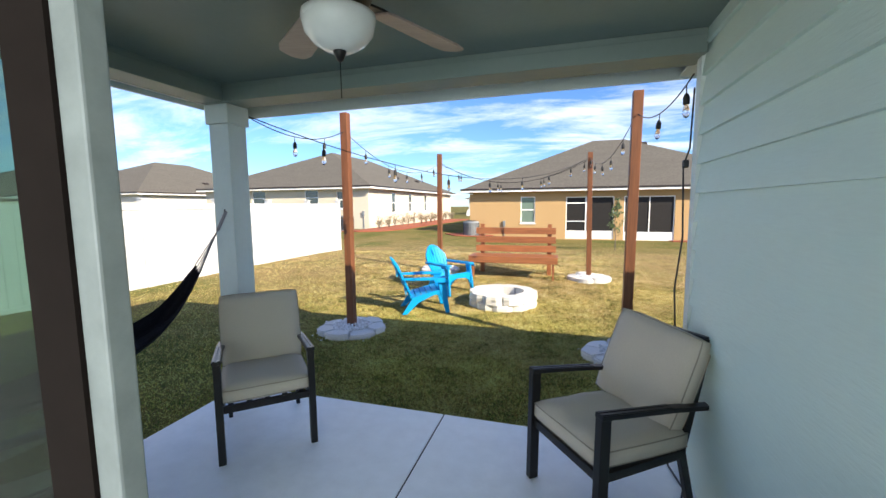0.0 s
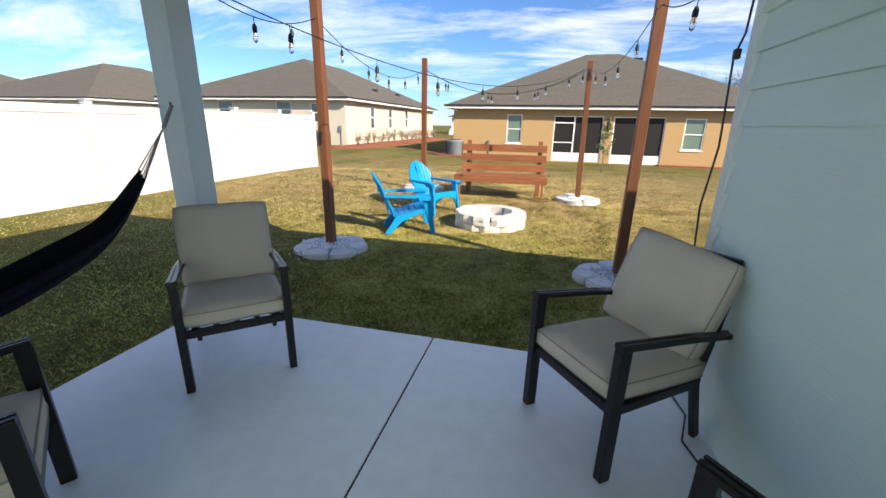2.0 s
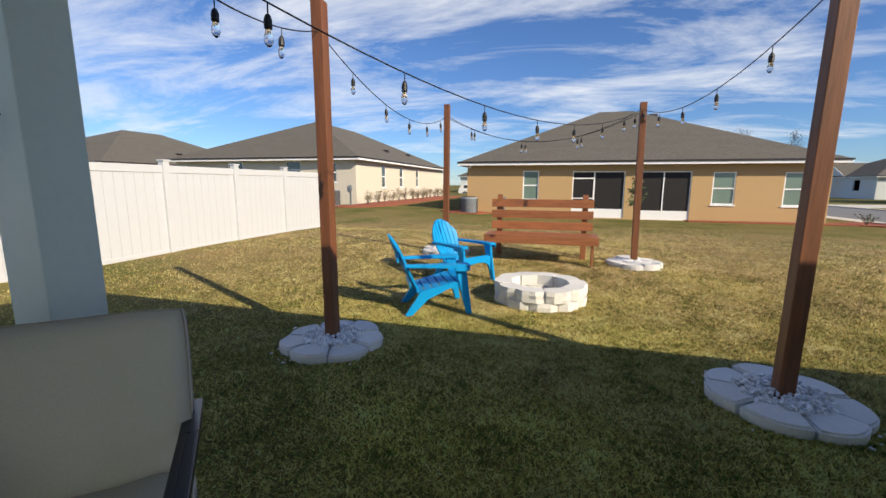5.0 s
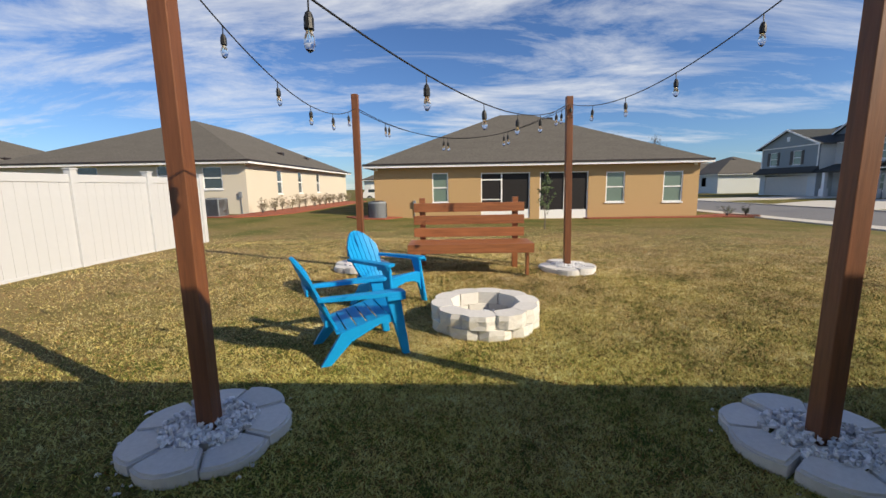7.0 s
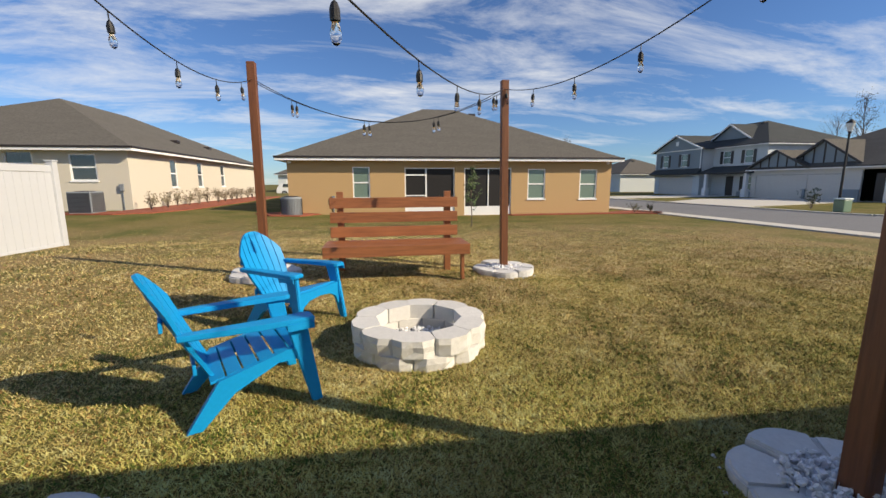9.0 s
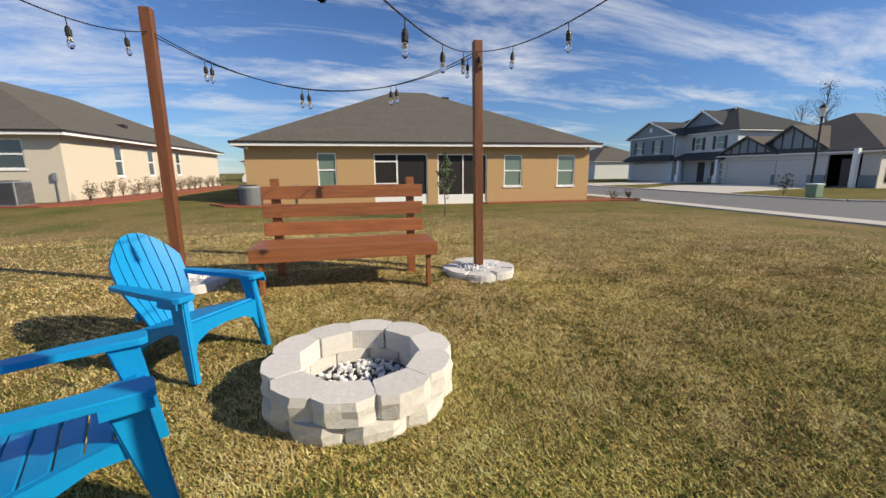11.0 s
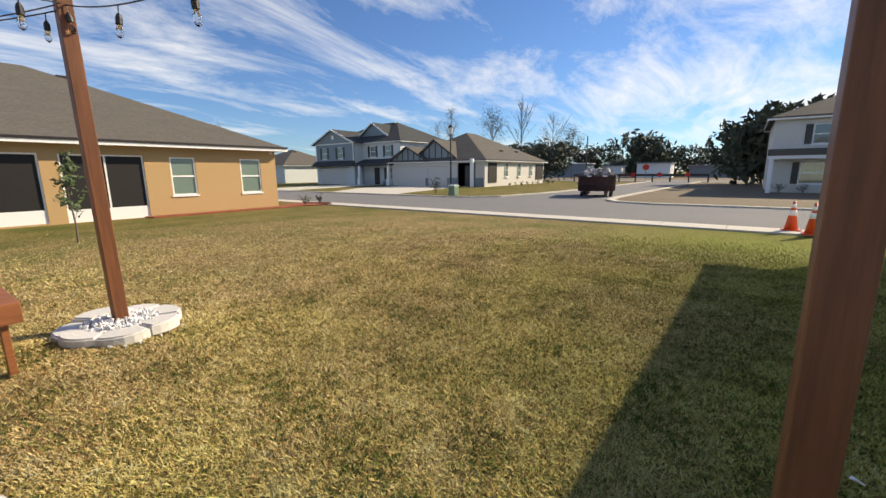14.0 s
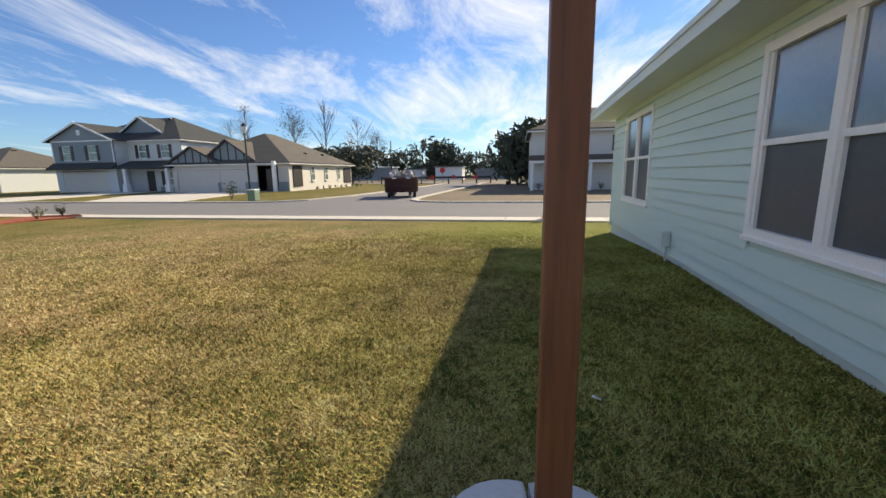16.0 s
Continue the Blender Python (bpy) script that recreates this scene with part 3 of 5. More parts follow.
# house wall behind the patio with the sliding door, and the unseen room behind it
DY = 0.33
bw = thing("wall_back", pose(0, 0, 0), "house wall with the sliding door opening", "wall", kind="structure")
part("wall_core", boxes((-3.2, -1.45, DY - 0.12, DY + 0.05, 0, CEIL), (-1.45, 0.62, DY - 0.12, DY + 0.05, 2.1, CEIL), (0.62, 0.8, DY - 0.12, DY + 0.05, 0, CEIL)), M_trim, bw)
tagged(link("room_floor", boxes((-3.2, 3.0, -4.0, 0.315, -0.1, 0.0)), M_walk, label="pale indoor floor behind the door", kind="structure"), category="floor")
# far wall left wide open, an invented gap that lets light in
tagged(link("room_wall", boxes((-3.3, -3.2, -4.0, DY - 0.12, 0, CEIL), (-3.3, -2.9, -4.1, -4.0, 0, CEIL), (2.8, 3.1, -4.1, -4.0, 0, CEIL), (-2.9, 2.8, -4.1, -4.0, 2.35, CEIL), (3.0, 3.1, -4.0, DY - 0.12, 0, CEIL), (0.8, 3.0, DY - 0.12, DY - 0.02, 0, CEIL)), M_room, label="plain unseen interior walls with an added far opening", kind="structure"), category="wall")
tagged(link("room_ceiling", boxes((-3.3, 3.1, -4.1, 0.3, CEIL, CEIL + 0.03)), M_room, label="plain interior ceiling", kind="structure"), category="ceiling")
door = thing("sliding_door", pose(-0.469, DY - 0.03, 0), "pushed-open glass sliding door with a pale frame and dark seal", "door", kind="structure")
part("stile", boxes((-0.035, 0.0, -0.016, 0.012, 0.02, 2.06), bev=0.003), M_frame, door, "pale grey door stile")
part("seal", boxes((-0.102, -0.035, -0.02, 0.014, 0.02, 2.06)), M_seal, door, "dark brown door seal")
part("rail", boxes((-1.0, -0.102, -0.014, 0.01, 0.02, 0.12), (-1.0, -0.102, -0.014, 0.01, 1.98, 2.06)), M_frame, door, "pale grey door rail")
dgl = part("pane", boxes((-1.0, -0.102, -0.004, 0.004, 0.12, 1.98)), M_reflection_tint, door, "door glass tinted for its green reflection")
dgl.visible_shadow = False
hd = part("door_handle", boxes((-0.034, -0.012, -0.036, -0.016, 0.98, 1.165), bev=0.008), M_walk, door, "brass-coloured door latch")
part("latch", boxes((-0.028, -0.018, -0.044, -0.036, 1.05, 1.11), bev=0.003), M_black, hd)


# ---- neighbours' houses ----
def house_window(parent, x, z, w, h, material=None, trim=None, y=0.0, mid=True, shutters=None):
    """A single-hung window set in a wall hole, in the parent's own axes."""
    f = part("window", boxes((x, x + 0.05, y + 0.02, y + 0.1, z, z + h), (x + w - 0.05, x + w, y + 0.02, y + 0.1, z, z + h), (x + 0.05, x + w - 0.05, y + 0.02, y + 0.1, z + h - 0.05, z + h), (x + 0.05, x + w - 0.05, y + 0.02, y + 0.1, z, z + 0.05), *([(x + 0.05, x + w - 0.05, y + 0.03, y + 0.09, z + h / 2 - 0.03, z + h / 2 + 0.03)] if mid else [])), trim or M_white, parent, "white single-hung window frame")
    part("pane", boxes((x + 0.05, x + w - 0.05, y + 0.05, y + 0.056, z + h / 2 + 0.03, z + h - 0.05)), material or M_blind, f)
    part("pane", boxes((x + 0.05, x + w - 0.05, y + 0.06, y + 0.066, z + 0.05, z + h / 2 - 0.03)), material or M_blind, f)
    part("window_sill", boxes((x - 0.04, x + w + 0.04, y - 0.04, y + 0.03, z - 0.06, z)), trim or M_white, f)
    if shutters:
        for a in (x - 0.38, x + w + 0.04):
            part("shutter", boxes((a, a + 0.34, y - 0.04, y, z, z + h)), shutters, f, "dark window shutter")
    return f


ROOF = [M_roof]


def hip_roof(parent, x0, x1, y0, y1, z, slope=0.46, ov=0.4, label="grey-brown shingle hip roof", gap=0.0, material=None):
    x0, x1, y0, y1 = x0 - ov, x1 + ov, y0 - ov, y1 + ov
    w, d = x1 - x0, y1 - y0
    r = min(w, d) / 2
    if w > d:
        a, b = (x0 + r, (y0 + y1) / 2), (x1 - r, (y0 + y1) / 2)
    else:
        a, b = ((x0 + x1) / 2, y0 + r), ((x0 + x1) / 2, y1 - r)
    bm = bmesh.new()
    c = [bm.verts.new((x, y, z)) for x, y in ((x0, y0), (x1, y0), (x1, y1), (x0, y1))]
    p, q = bm.verts.new((*a, z + r * slope)), bm.verts.new((*b, z + r * slope))
    fs = ((c[0], c[1], q, p), (c[1], c[2], q), (c[2], c[3], p, q), (c[3], c[0], p)) if w > d else ((c[0], c[1], p), (c[1], c[2], q, p), (c[2], c[3], q), (c[3], c[0], p, q))
    for f in fs:
        bm.faces.new(f)
    bm.faces.new(c[::-1])
    roof = part("roof", bm, material or ROOF[0], parent, label)
    bm = bmesh.new()
    for (ax, ay), (bx, by) in (((x0, y0), (x1, y0)), ((x1, y0), (x1, y1)), ((x1, y1), (x0, y1)), ((x0, y1), (x0, y0))):
        beam(bm, (ax, ay, z - 0.11), (bx, by, z - 0.11), 0.03, 0.11)
    part("fascia", bm, M_white, roof, "white fascia board")
    bm = bmesh.new()
    for (ax, ay), (bx, by) in (((x0, y0), (x1, y0)), ((x1, y0), (x1, y1)), ((x1, y1), (x0, y1)), ((x0, y1), (x0, y0))):
        beam(bm, (ax, ay, z - 0.015), (bx, by, z - 0.015), 0.09, 0.085)
    part("drip_edge", bm, M_dark, roof, "dark brown drip edge")
    # roof vents near the ridge
    for k, (vx, vy) in enumerate(((0.35, 0.3), (0.62, 0.32))):
        px = x1 - r * 0.32 if w <= d else x0 + w * (0.62 if k else 0.35)
        py = y0 + d * (0.45 if k else 0.7)
        dz = min(px - x0, x1 - px, py - y0, y1 - py) * slope + z
        part("roof_vent", boxes((px - 0.2, px + 0.2, py - 0.2, py + 0.2, dz - 0.05, dz + 0.12), bev=0.02), M_dark, roof, "small dark roof vent")
    return roof


def box_house(name, m, w, d, h, material, label, front=(), right=(), left=(), slope=0.46, roof=True, z0=0.0):
    """A house in its own axes: front along +x facing -y, from (0, 0); holes as (x, z, w, h)."""
    e = thing(name, m, label, "house")
    hole = lambda hs: [(x, x + ww, z, z + hh) for x, z, ww, hh in hs]
    bm = wall(bmesh.new(), w, h, hole(front), 0.16, Matrix.Translation((0, 0, z0)))
    wall(bm, d - 0.16, h, hole(right), 0.16, Matrix.Translation((w, 0.16, z0)) @ pose(0, 0, 0, 0, 0, 90))
    wall(bm, d - 0.16, h, hole(left), 0.16, Matrix.Translation((0, d, z0)) @ pose(0, 0, 0, 0, 0, -90))
    wall(bm, w - 0.32, h, [], 0.16, Matrix.Translation((w - 0.16, d, z0)) @ pose(0, 0, 0, 0, 0, 180))
    part("wall", bm, material, e)
    # filler block, its near-black colour standing in for unlit rooms
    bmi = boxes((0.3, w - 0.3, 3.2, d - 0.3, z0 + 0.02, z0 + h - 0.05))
    part("dark_filler", bmi, M_screen, e, "near-black block standing in for unlit rooms behind the openings")
    if roof:
        hip_roof(e, 0, w, 0, d, z0 + h, slope)
    return e


def side_holder(e, w, side, d=0):
    m = Matrix.Translation((w, 0.16, 0)) @ pose(0, 0, 0, 0, 0, 90) if side == "right" else Matrix.Translation((0, d, 0)) @ pose(0, 0, 0, 0, 0, -90)
    return m


def put_windows(e, holes, m=None, **kw):
    for x, z, w, h in holes:
        f = house_window(e, x, z, w, h, **kw)
        if m is not None:
            f.matrix_basis = m


# tan house: faces the lawn
h1z = -0.44
w1 = [(2.78, 0.96, 0.76, 1.40), (10.98, 0.86, 0.88, 1.42), (13.64, 0.84, 0.90, 1.42)]
lanai = [(5.1, 0.16, 2.32, 2.17), (7.88, 0.12, 2.28, 2.2)]
tan = box_house("tan_house", pose(-5.13, 22.1, h1z), 15.28, 13.4, 2.78, M_tan, "single-storey tan stucco house with a grey hip roof and screened porch", w1 + lanai)
put_windows(tan, w1)
for k, (x, z, w, h) in enumerate(lanai):
    f = part("porch_screen_frame", boxes((x, x + 0.05, 0.04, 0.1, z, z + h), (x + w - 0.05, x + w, 0.04, 0.1, z, z + h), (x + 0.05, x + w - 0.05, 0.04, 0.1, z + h - 0.05, z + h), (x + 0.05, x + w - 0.05, 0.04, 0.1, z, z + 0.42), (x + (0.95 if k == 0 else w / 2), x + (1.02 if k == 0 else w / 2 + 0.05), 0.04, 0.1, z + 0.42, z + h - 0.05), *([(x + 0.05, x + 0.95, 0.04, 0.1, z + 0.88, z + 0.93), (x + 0.05, x + 0.95, 0.04, 0.1, z + h - 0.36, z + h - 0.3)] if k == 0 else [])), M_white, tan, "white aluminium porch screen frame with a kick panel")
    part("screen", boxes((x + 0.05, x + w - 0.05, 0.075, 0.08, z + 0.42, z + h - 0.05)), M_screen, f, "dark insect screen")
part("hose_box", boxes((1.85, 1.98, -0.1, 0, 0.8, 1.08), (1.89, 1.93, -0.05, -0.01, 0.1, 0.8), bev=0.01), M_ac, tan, "grey electrical disconnect box with conduit")
for x in (0.05, 15.0):
    fl = part("flood_light", boxes((x, x + 0.14, -0.08, 0, 2.5, 2.6), bev=0.02), M_white, tan, "white twin flood light under the eave")

# cream house
h2z = 0.05
w2f = [(3.9, 1.5, 1.1, 1.0), (8.0, 1.5, 1.0, 1.0), (10.3, 1.3, 1.0, 1.1)]
w2r = [(3.4, 0.98, 0.7, 1.4), (6.6, 0.98, 0.7, 1.4), (10.2, 0.98, 0.7, 1.4)]
cream = box_house("cream_house", pose(-24.1, 22.6, h2z), 12.5, 18.6, 2.68, M_cream, "single-storey cream stucco house with a grey hip roof", w2f, w2r, slope=0.45)
put_windows(cream, w2f, material=M_pane)
put_windows(cream, w2r, side_holder(cream, 12.5, "right"), material=M_pane)
part("meter_box", boxes((12.1, 12.25, -0.1, 0, 0.85, 1.15), (12.16, 12.2, -0.05, -0.01, 0.05, 0.85), bev=0.01), M_ac, cream, "grey electrical box with conduit")
part("flood_light", boxes((12.3, 12.44, -0.08, 0, 2.6, 2.7), bev=0.02), M_white, cream, "white flood light under the eave")

# more houses beyond the fence
for name, x, y, w, d, s in (("fence_house", -43.5, 22.3, 13.5, 17, 0.48), ("fence_house", -63, 22.3, 13.5, 17, 0.48)):
    e = box_house(name, pose(x, y, -0.1), w, d, 2.75, M_beige if x > -50 else M_cream, "single-storey pale house with a brown-grey hip roof beyond the fence", [(2, 1.3, 1.2, 1.2), (9.5, 1.3, 1.2, 1.2)], slope=s - 0.05)
    put_windows(e, [(2, 1.3, 1.2, 1.2), (9.5, 1.3, 1.2, 1.2)])
e = box_house("back_street_house", pose(-14.5, 62, -0.3), 16, 12, 2.8, M_grey, "white house with a garage beyond the side lane", [(1.0, 0.02, 4.8, 2.2), (8.5, 0.02, 2.4, 2.4)])
part("garage_door", boxes((1.0, 5.8, 0.04, 0.1, 0.02, 2.2)), M_white, e, "white garage door")


# street houses; their fronts face -x, so their own +x runs along -y
def garage_door(e, x, w, h=2.1, y=0.0, material=None):
    g = part("garage_door", boxes((x, x + w, y + 0.06, y + 0.1, 0.02, h)), material or M_beige, e, "pale grey sectional garage door")
    bm = bmesh.new()
    n = max(2, int(w / 0.6))
    for i in range(n):
        for j in range(4):
            box(bm, x + (i + 0.1) * w / n, x + (i + 0.9) * w / n, y + 0.05, y + 0.06, 0.06 + j * (h - 0.05) / 4 + 0.05, 0.06 + (j + 1) * (h - 0.05) / 4 - 0.05)
    part("door_panel", bm, material or M_beige, g, kind="stuff")
    return g


def gable(e, x0, x1, z, rise, y, depth, material, battens=True):
    """A gable facing -y over x0..x1 with its little roof behind."""
    xm = (x0 + x1) / 2
    bm = bmesh.new()
    a = [bm.verts.new(v) for v in ((x0, y, z), (x1, y, z), (xm, y, z + rise), (x0, y + 0.12, z), (x1, y + 0.12, z), (xm, y + 0.12, z + rise))]
    bm.faces.new(a[:3]); bm.faces.new((a[4], a[3], a[5])); bm.faces.new((a[0], a[3], a[4], a[1])); bm.faces.new((a[1], a[4], a[5], a[2])); bm.faces.new((a[2], a[5], a[3], a[0]))
    part("gable", bm, material, e, "gable wall with battens")
    bm = bmesh.new()
    ov = 0.3
    k = rise / (xm - x0)
    for s in (-1, 1):
        p, q = Vector((xm, 0, z + rise + 0.08)), Vector((xm + s * (xm - x0 + ov), 0, z - ov * k + 0.08))
        vs = [bm.verts.new(v) for v in ((p.x, y - ov, p.z), (q.x, y - ov, q.z), (q.x, y + depth, q.z), (p.x, y + depth, p.z), (p.x, y - ov, p.z - 0.12), (q.x, y - ov, q.z - 0.12), (q.x, y + depth, q.z - 0.12), (p.x, y + depth, p.z - 0.12))]
        for f in ((0, 1, 2, 3), (7, 6, 5, 4), (0, 4, 5, 1), (1, 5, 6, 2), (2, 6, 7, 3), (3, 7, 4, 0)):
            bm.faces.new([vs[i] for i in f])
    bmesh.ops.recalc_face_normals(bm, faces=bm.faces)
    part("gable_roof", bm, ROOF[0], e, "shingled gable roof")
    bm = bmesh.new()
    for s in (-1, 1):
        beam(bm, (xm, y - ov - 0.02, z + rise), (xm + s * (xm - x0 + ov), y - ov - 0.02, z - ov * k), 0.05, 0.16)
    part("barge_board", bm, M_white if not battens else M_dark, e, "barge board along the gable")
    if battens:
        bm = bmesh.new()
        for t in (-0.6, -0.3, 0, 0.3, 0.6):
            x = xm + t * (xm - x0)
            box(bm, x - 0.06, x + 0.06, y - 0.03, y, z, z + rise * (1 - abs(t)) - 0.05)
        box(bm, x0, x1, y - 0.05, y, z - 0.12, z + 0.04)
        part("batten", bm, M_dark, e, "dark battens on the gable")


def facing_street(x, y, z=-0.33):
    """Own axes: x along -y of the world, y along +x."""
    return pose(x, y, z, 0, 0, -90)


# garage house on the corner: far end at y=36.6, near end at 24
gh = box_house("garage_house", facing_street(35.0, 38.4), 12.6, 14.6, 2.7, M_beige, "beige-grey single-storey house with two garage doors and dark gables", [(0.5, 0.02, 4.6, 2.1), (5.3, 0.02, 2.7, 2.1), (9.3, 0.02, 2.2, 2.4)], (), [(2, 1, 1, 1.4)], slope=0.5)
garage_door(gh, 0.5, 4.6); garage_door(gh, 5.3, 2.7)
gable(gh, -0.2, 5.4, 2.8, 1.5, -0.1, 4, M_bluegrey); gable(gh, 3.4, 9.0, 3.0, 1.9, 0.3, 5, M_bluegrey)
part("stone_skirt", boxes((5.08, 5.3, -0.12, 0, 0, 0.9), bev=0.02), M_bluegrey, gh, "dark stone skirt")
part("stone_skirt", boxes((8.0, 9.3, -0.1, 0, 0, 0.9), bev=0.02), M_bluegrey, gh, "dark stone skirt")
part("stone_skirt", boxes((11.5, 12.6, -0.1, 0, 0, 0.9), bev=0.02), M_bluegrey, gh, "dark stone skirt")
part("porch_post", boxes((11.5, 11.8, -1.0, -0.7, 0, 2.8), bev=0.01), M_white, gh, "white porch post")
part("front_door", boxes((10.2, 11.1, 0.06, 0.12, 0.02, 2.1)), M_dark, gh, "dark front door")
# side wall of the garage house, towards the side road
R = Matrix.Translation((12.6, 0.16, 0)) @ pose(0, 0, 0, 0, 0, 90)
for x in (4.0, 7.0, 10.2):
    house_window(gh, x, 0.95, 0.75, 1.4, y=-0.1).matrix_basis = R
part("porch_screen", boxes((12.0, 14.2, -0.06, -0.01, 0.5, 2.3)), M_screen, gh, "dark screened side porch").matrix_basis = R
part("porch_screen", boxes((0.5, 2.2, -0.06, -0.01, 0.4, 2.4)), M_screen, gh, "dark screened front porch").matrix_basis = R

# two-storey grey house beside it
ROOF[0] = M_roofdark
H = 5.3


def skirt_roof(e, x0, x1, y_out, y_in, z0, z1, label):
    """A lean-to roof with its eave at y_out, z0 and its top against the wall at y_in, z1."""
    bm = bmesh.new()
    v = [bm.verts.new(p) for p in ((x0, y_out, z0), (x1, y_out, z0), (x1 - 0.15, y_in, z1), (x0 + 0.15, y_in, z1), (x0, y_out, z0 - 0.14), (x1, y_out, z0 - 0.14), (x1, y_in, z0 - 0.14), (x0, y_in, z0 - 0.14))]
    for q in ((0, 1, 2, 3), (4, 7, 6, 5), (0, 4, 5, 1), (1, 5, 6, 2), (3, 7, 4, 0), (2, 6, 7, 3)):
        bm.faces.new([v[i] for i in q])
    return part("porch_roof", bm, M_roofdark, e, label)


upper = [(9.3, 3.45, 0.95, 1.35), (12.0, 3.45, 0.95, 1.35)]
bay_windows = [(1.7, 3.3, 1.0, 1.45), (4.9, 3.3, 1.0, 1.45)]
th = box_house("two_storey_house", facing_street(36.6, 53.0), 14.5, 11, H, M_grey, "two-storey pale grey and blue-grey house with dark shutters and a porch", [(9.9, 0.02, 1.0, 2.1), (12.1, 0.6, 1.0, 1.5), *upper], slope=0.5)
put_windows(th, upper, shutters=M_dark)
put_windows(th, [(12.1, 0.6, 1.0, 1.5)], shutters=M_dark)
part("front_door", boxes((9.9, 10.9, 0.06, 0.12, 0.02, 2.1)), M_dark, th, "dark front door")
part("stone_skirt", boxes((11.5, 14.5, -0.1, 0, 0, 0.5), bev=0.02), M_bluegrey, th, "dark stone skirt")
bay = part("bay", wall(bmesh.new(), 7.6, H - 2.7, [(x - 0.4, x - 0.4 + w, z - 2.7, z - 2.7 + h) for x, z, w, h in bay_windows], 0.16, Matrix.Translation((0.4, -1.6, 2.7))), M_bluegrey, th, "blue-grey projecting upper bay")
part("bay_side", boxes((0.4, 0.56, -1.44, 0, 0, H)), M_grey, th, "pale grey side wall of the bay")
part("bay_side", boxes((7.84, 8.0, -1.44, 0, 0, H)), M_grey, th, "pale grey side wall of the bay")
part("garage_surround", boxes((0.4, 1.2, -1.6, -1.45, 0, 2.7), (7.0, 8.0, -1.6, -1.45, 0, 2.7), (1.2, 7.0, -1.6, -1.45, 2.2, 2.7)), M_grey, th, "pale grey garage surround")
garage_door(th, 1.2, 5.8, y=-1.6)
put_windows(th, bay_windows, Matrix.Translation((0, -1.6, 0)), shutters=M_dark)
for x0, x1 in ((0.4, 0.52), (7.88, 8.0)):
    part("corner_board", boxes((x0, x1, -1.63, -1.6, 2.7, H)), M_white, th, "white corner board")
skirt_roof(th, 0.1, 8.3, -2.3, -1.6, 2.5, 3.05, "dark shingled skirt roof over the garage")
skirt_roof(th, 8.02, 14.8, -2.0, 0.0, 2.5, 3.2, "dark shingled porch roof")
gable(th, 0.2, 8.2, H, 1.7, -1.7, 7, M_bluegrey, battens=False)
part("gable_vent", boxes((4.0, 4.4, -1.75, -1.7, H + 0.5, H + 1.0)), M_white, th, "white gable vent")
part("frieze", boxes((0.4, 8.0, -1.64, -1.6, H - 0.14, H - 0.02)), M_white, th, "white frieze board")
gable(th, 4.6, 12.6, H, 2.5, 1.4, 7, M_bluegrey, battens=False)
for x in (9.0, 14.0):
    part("porch_post", boxes((x, x + 0.3, -1.9, -1.6, 0.8, 2.36), (x - 0.1, x + 0.4, -2.0, -1.5, 0, 0.8), bev=0.01), M_white, th, "white tapered porch post")
ROOF[0] = M_roof

# cross-gabled small house further along
e = box_house("garage_house", facing_street(36, 74), 12, 11, 2.8, M_grey, "small grey gabled house further down the street", [(1, 0.02, 4.8, 2.1), (8, 1, 1.2, 1.3)], slope=0.45)
garage_door(e, 1, 4.8)
gable(e, 0.2, 6.8, 2.8, 1.8, -0.1, 4, M_grey, battens=False)

# two-storey cream house across, past the dirt yard
sh = box_house("shuttered_house", facing_street(34.0, 3.6), 11.0, 10, 4.75, M_beige, "two-storey beige house with dark shutters and a grey roof", [(1.5, 0.6, 2.0, 1.35), (1.9, 3.05, 1.75, 1.2), (7.0, 0.02, 1.0, 2.0), (6.5, 3.05, 1.0, 1.2)], slope=0.42)
put_windows(sh, [(1.5, 0.6, 2.0, 1.35), (1.9, 3.05, 1.75, 1.2), (6.5, 3.05, 1.0, 1.2)], shutters=M_dark, material=M_pane)
part("porch_roof", prism(bmesh.new(), [(-0.2, -1.3), (11.1, -1.3), (11.1, 0), (-0.2, 0)], 2.35, 2.75), M_roof, sh, "dark shingled band of porch roof")
part("porch_beam", boxes((-0.2, 11.1, -1.25, -1.1, 2.15, 2.35)), M_white, sh, "white porch beam")
for x in (-0.1, 4.3):
    part("porch_post", boxes((x, x + 0.22, -1.2, -0.98, 0, 2.15)), M_white, sh, "white porch post")


# ---- lawn things ----
def post(x, y, lean, h, label):
    e = thing("light_post", pose(x, y, ground_z(x, y), 0, lean, 0), label, "post", "posts of the string lights")
    bm = boxes((-0.047, 0.047, -0.047, 0.047, 0.0, h), bev=0.005)
    part("shaft", bm, M_cedar, e)
    return e


POSTS = {"A": (-2.65, 4.57, 2.74), "B": (0.59, 4.455, 2.69), "C": (-2.715, 8.66, 2.58), "D": (0.445, 8.68, 2.55)}
LEAN = {"A": -0.1, "B": 0.6, "C": 0.2, "D": -0.8}
for k, (x, y, h) in POSTS.items():
    post(x, y, LEAN[k], h, "tall square red-brown stained wooden post in a ring of white stones")


def post_top(k, dz=-0.12):
    x, y, h = POSTS[k]
    return Vector((x + math.sin(radians(LEAN[k])) * h, y, ground_z(x, y) + h + dz))


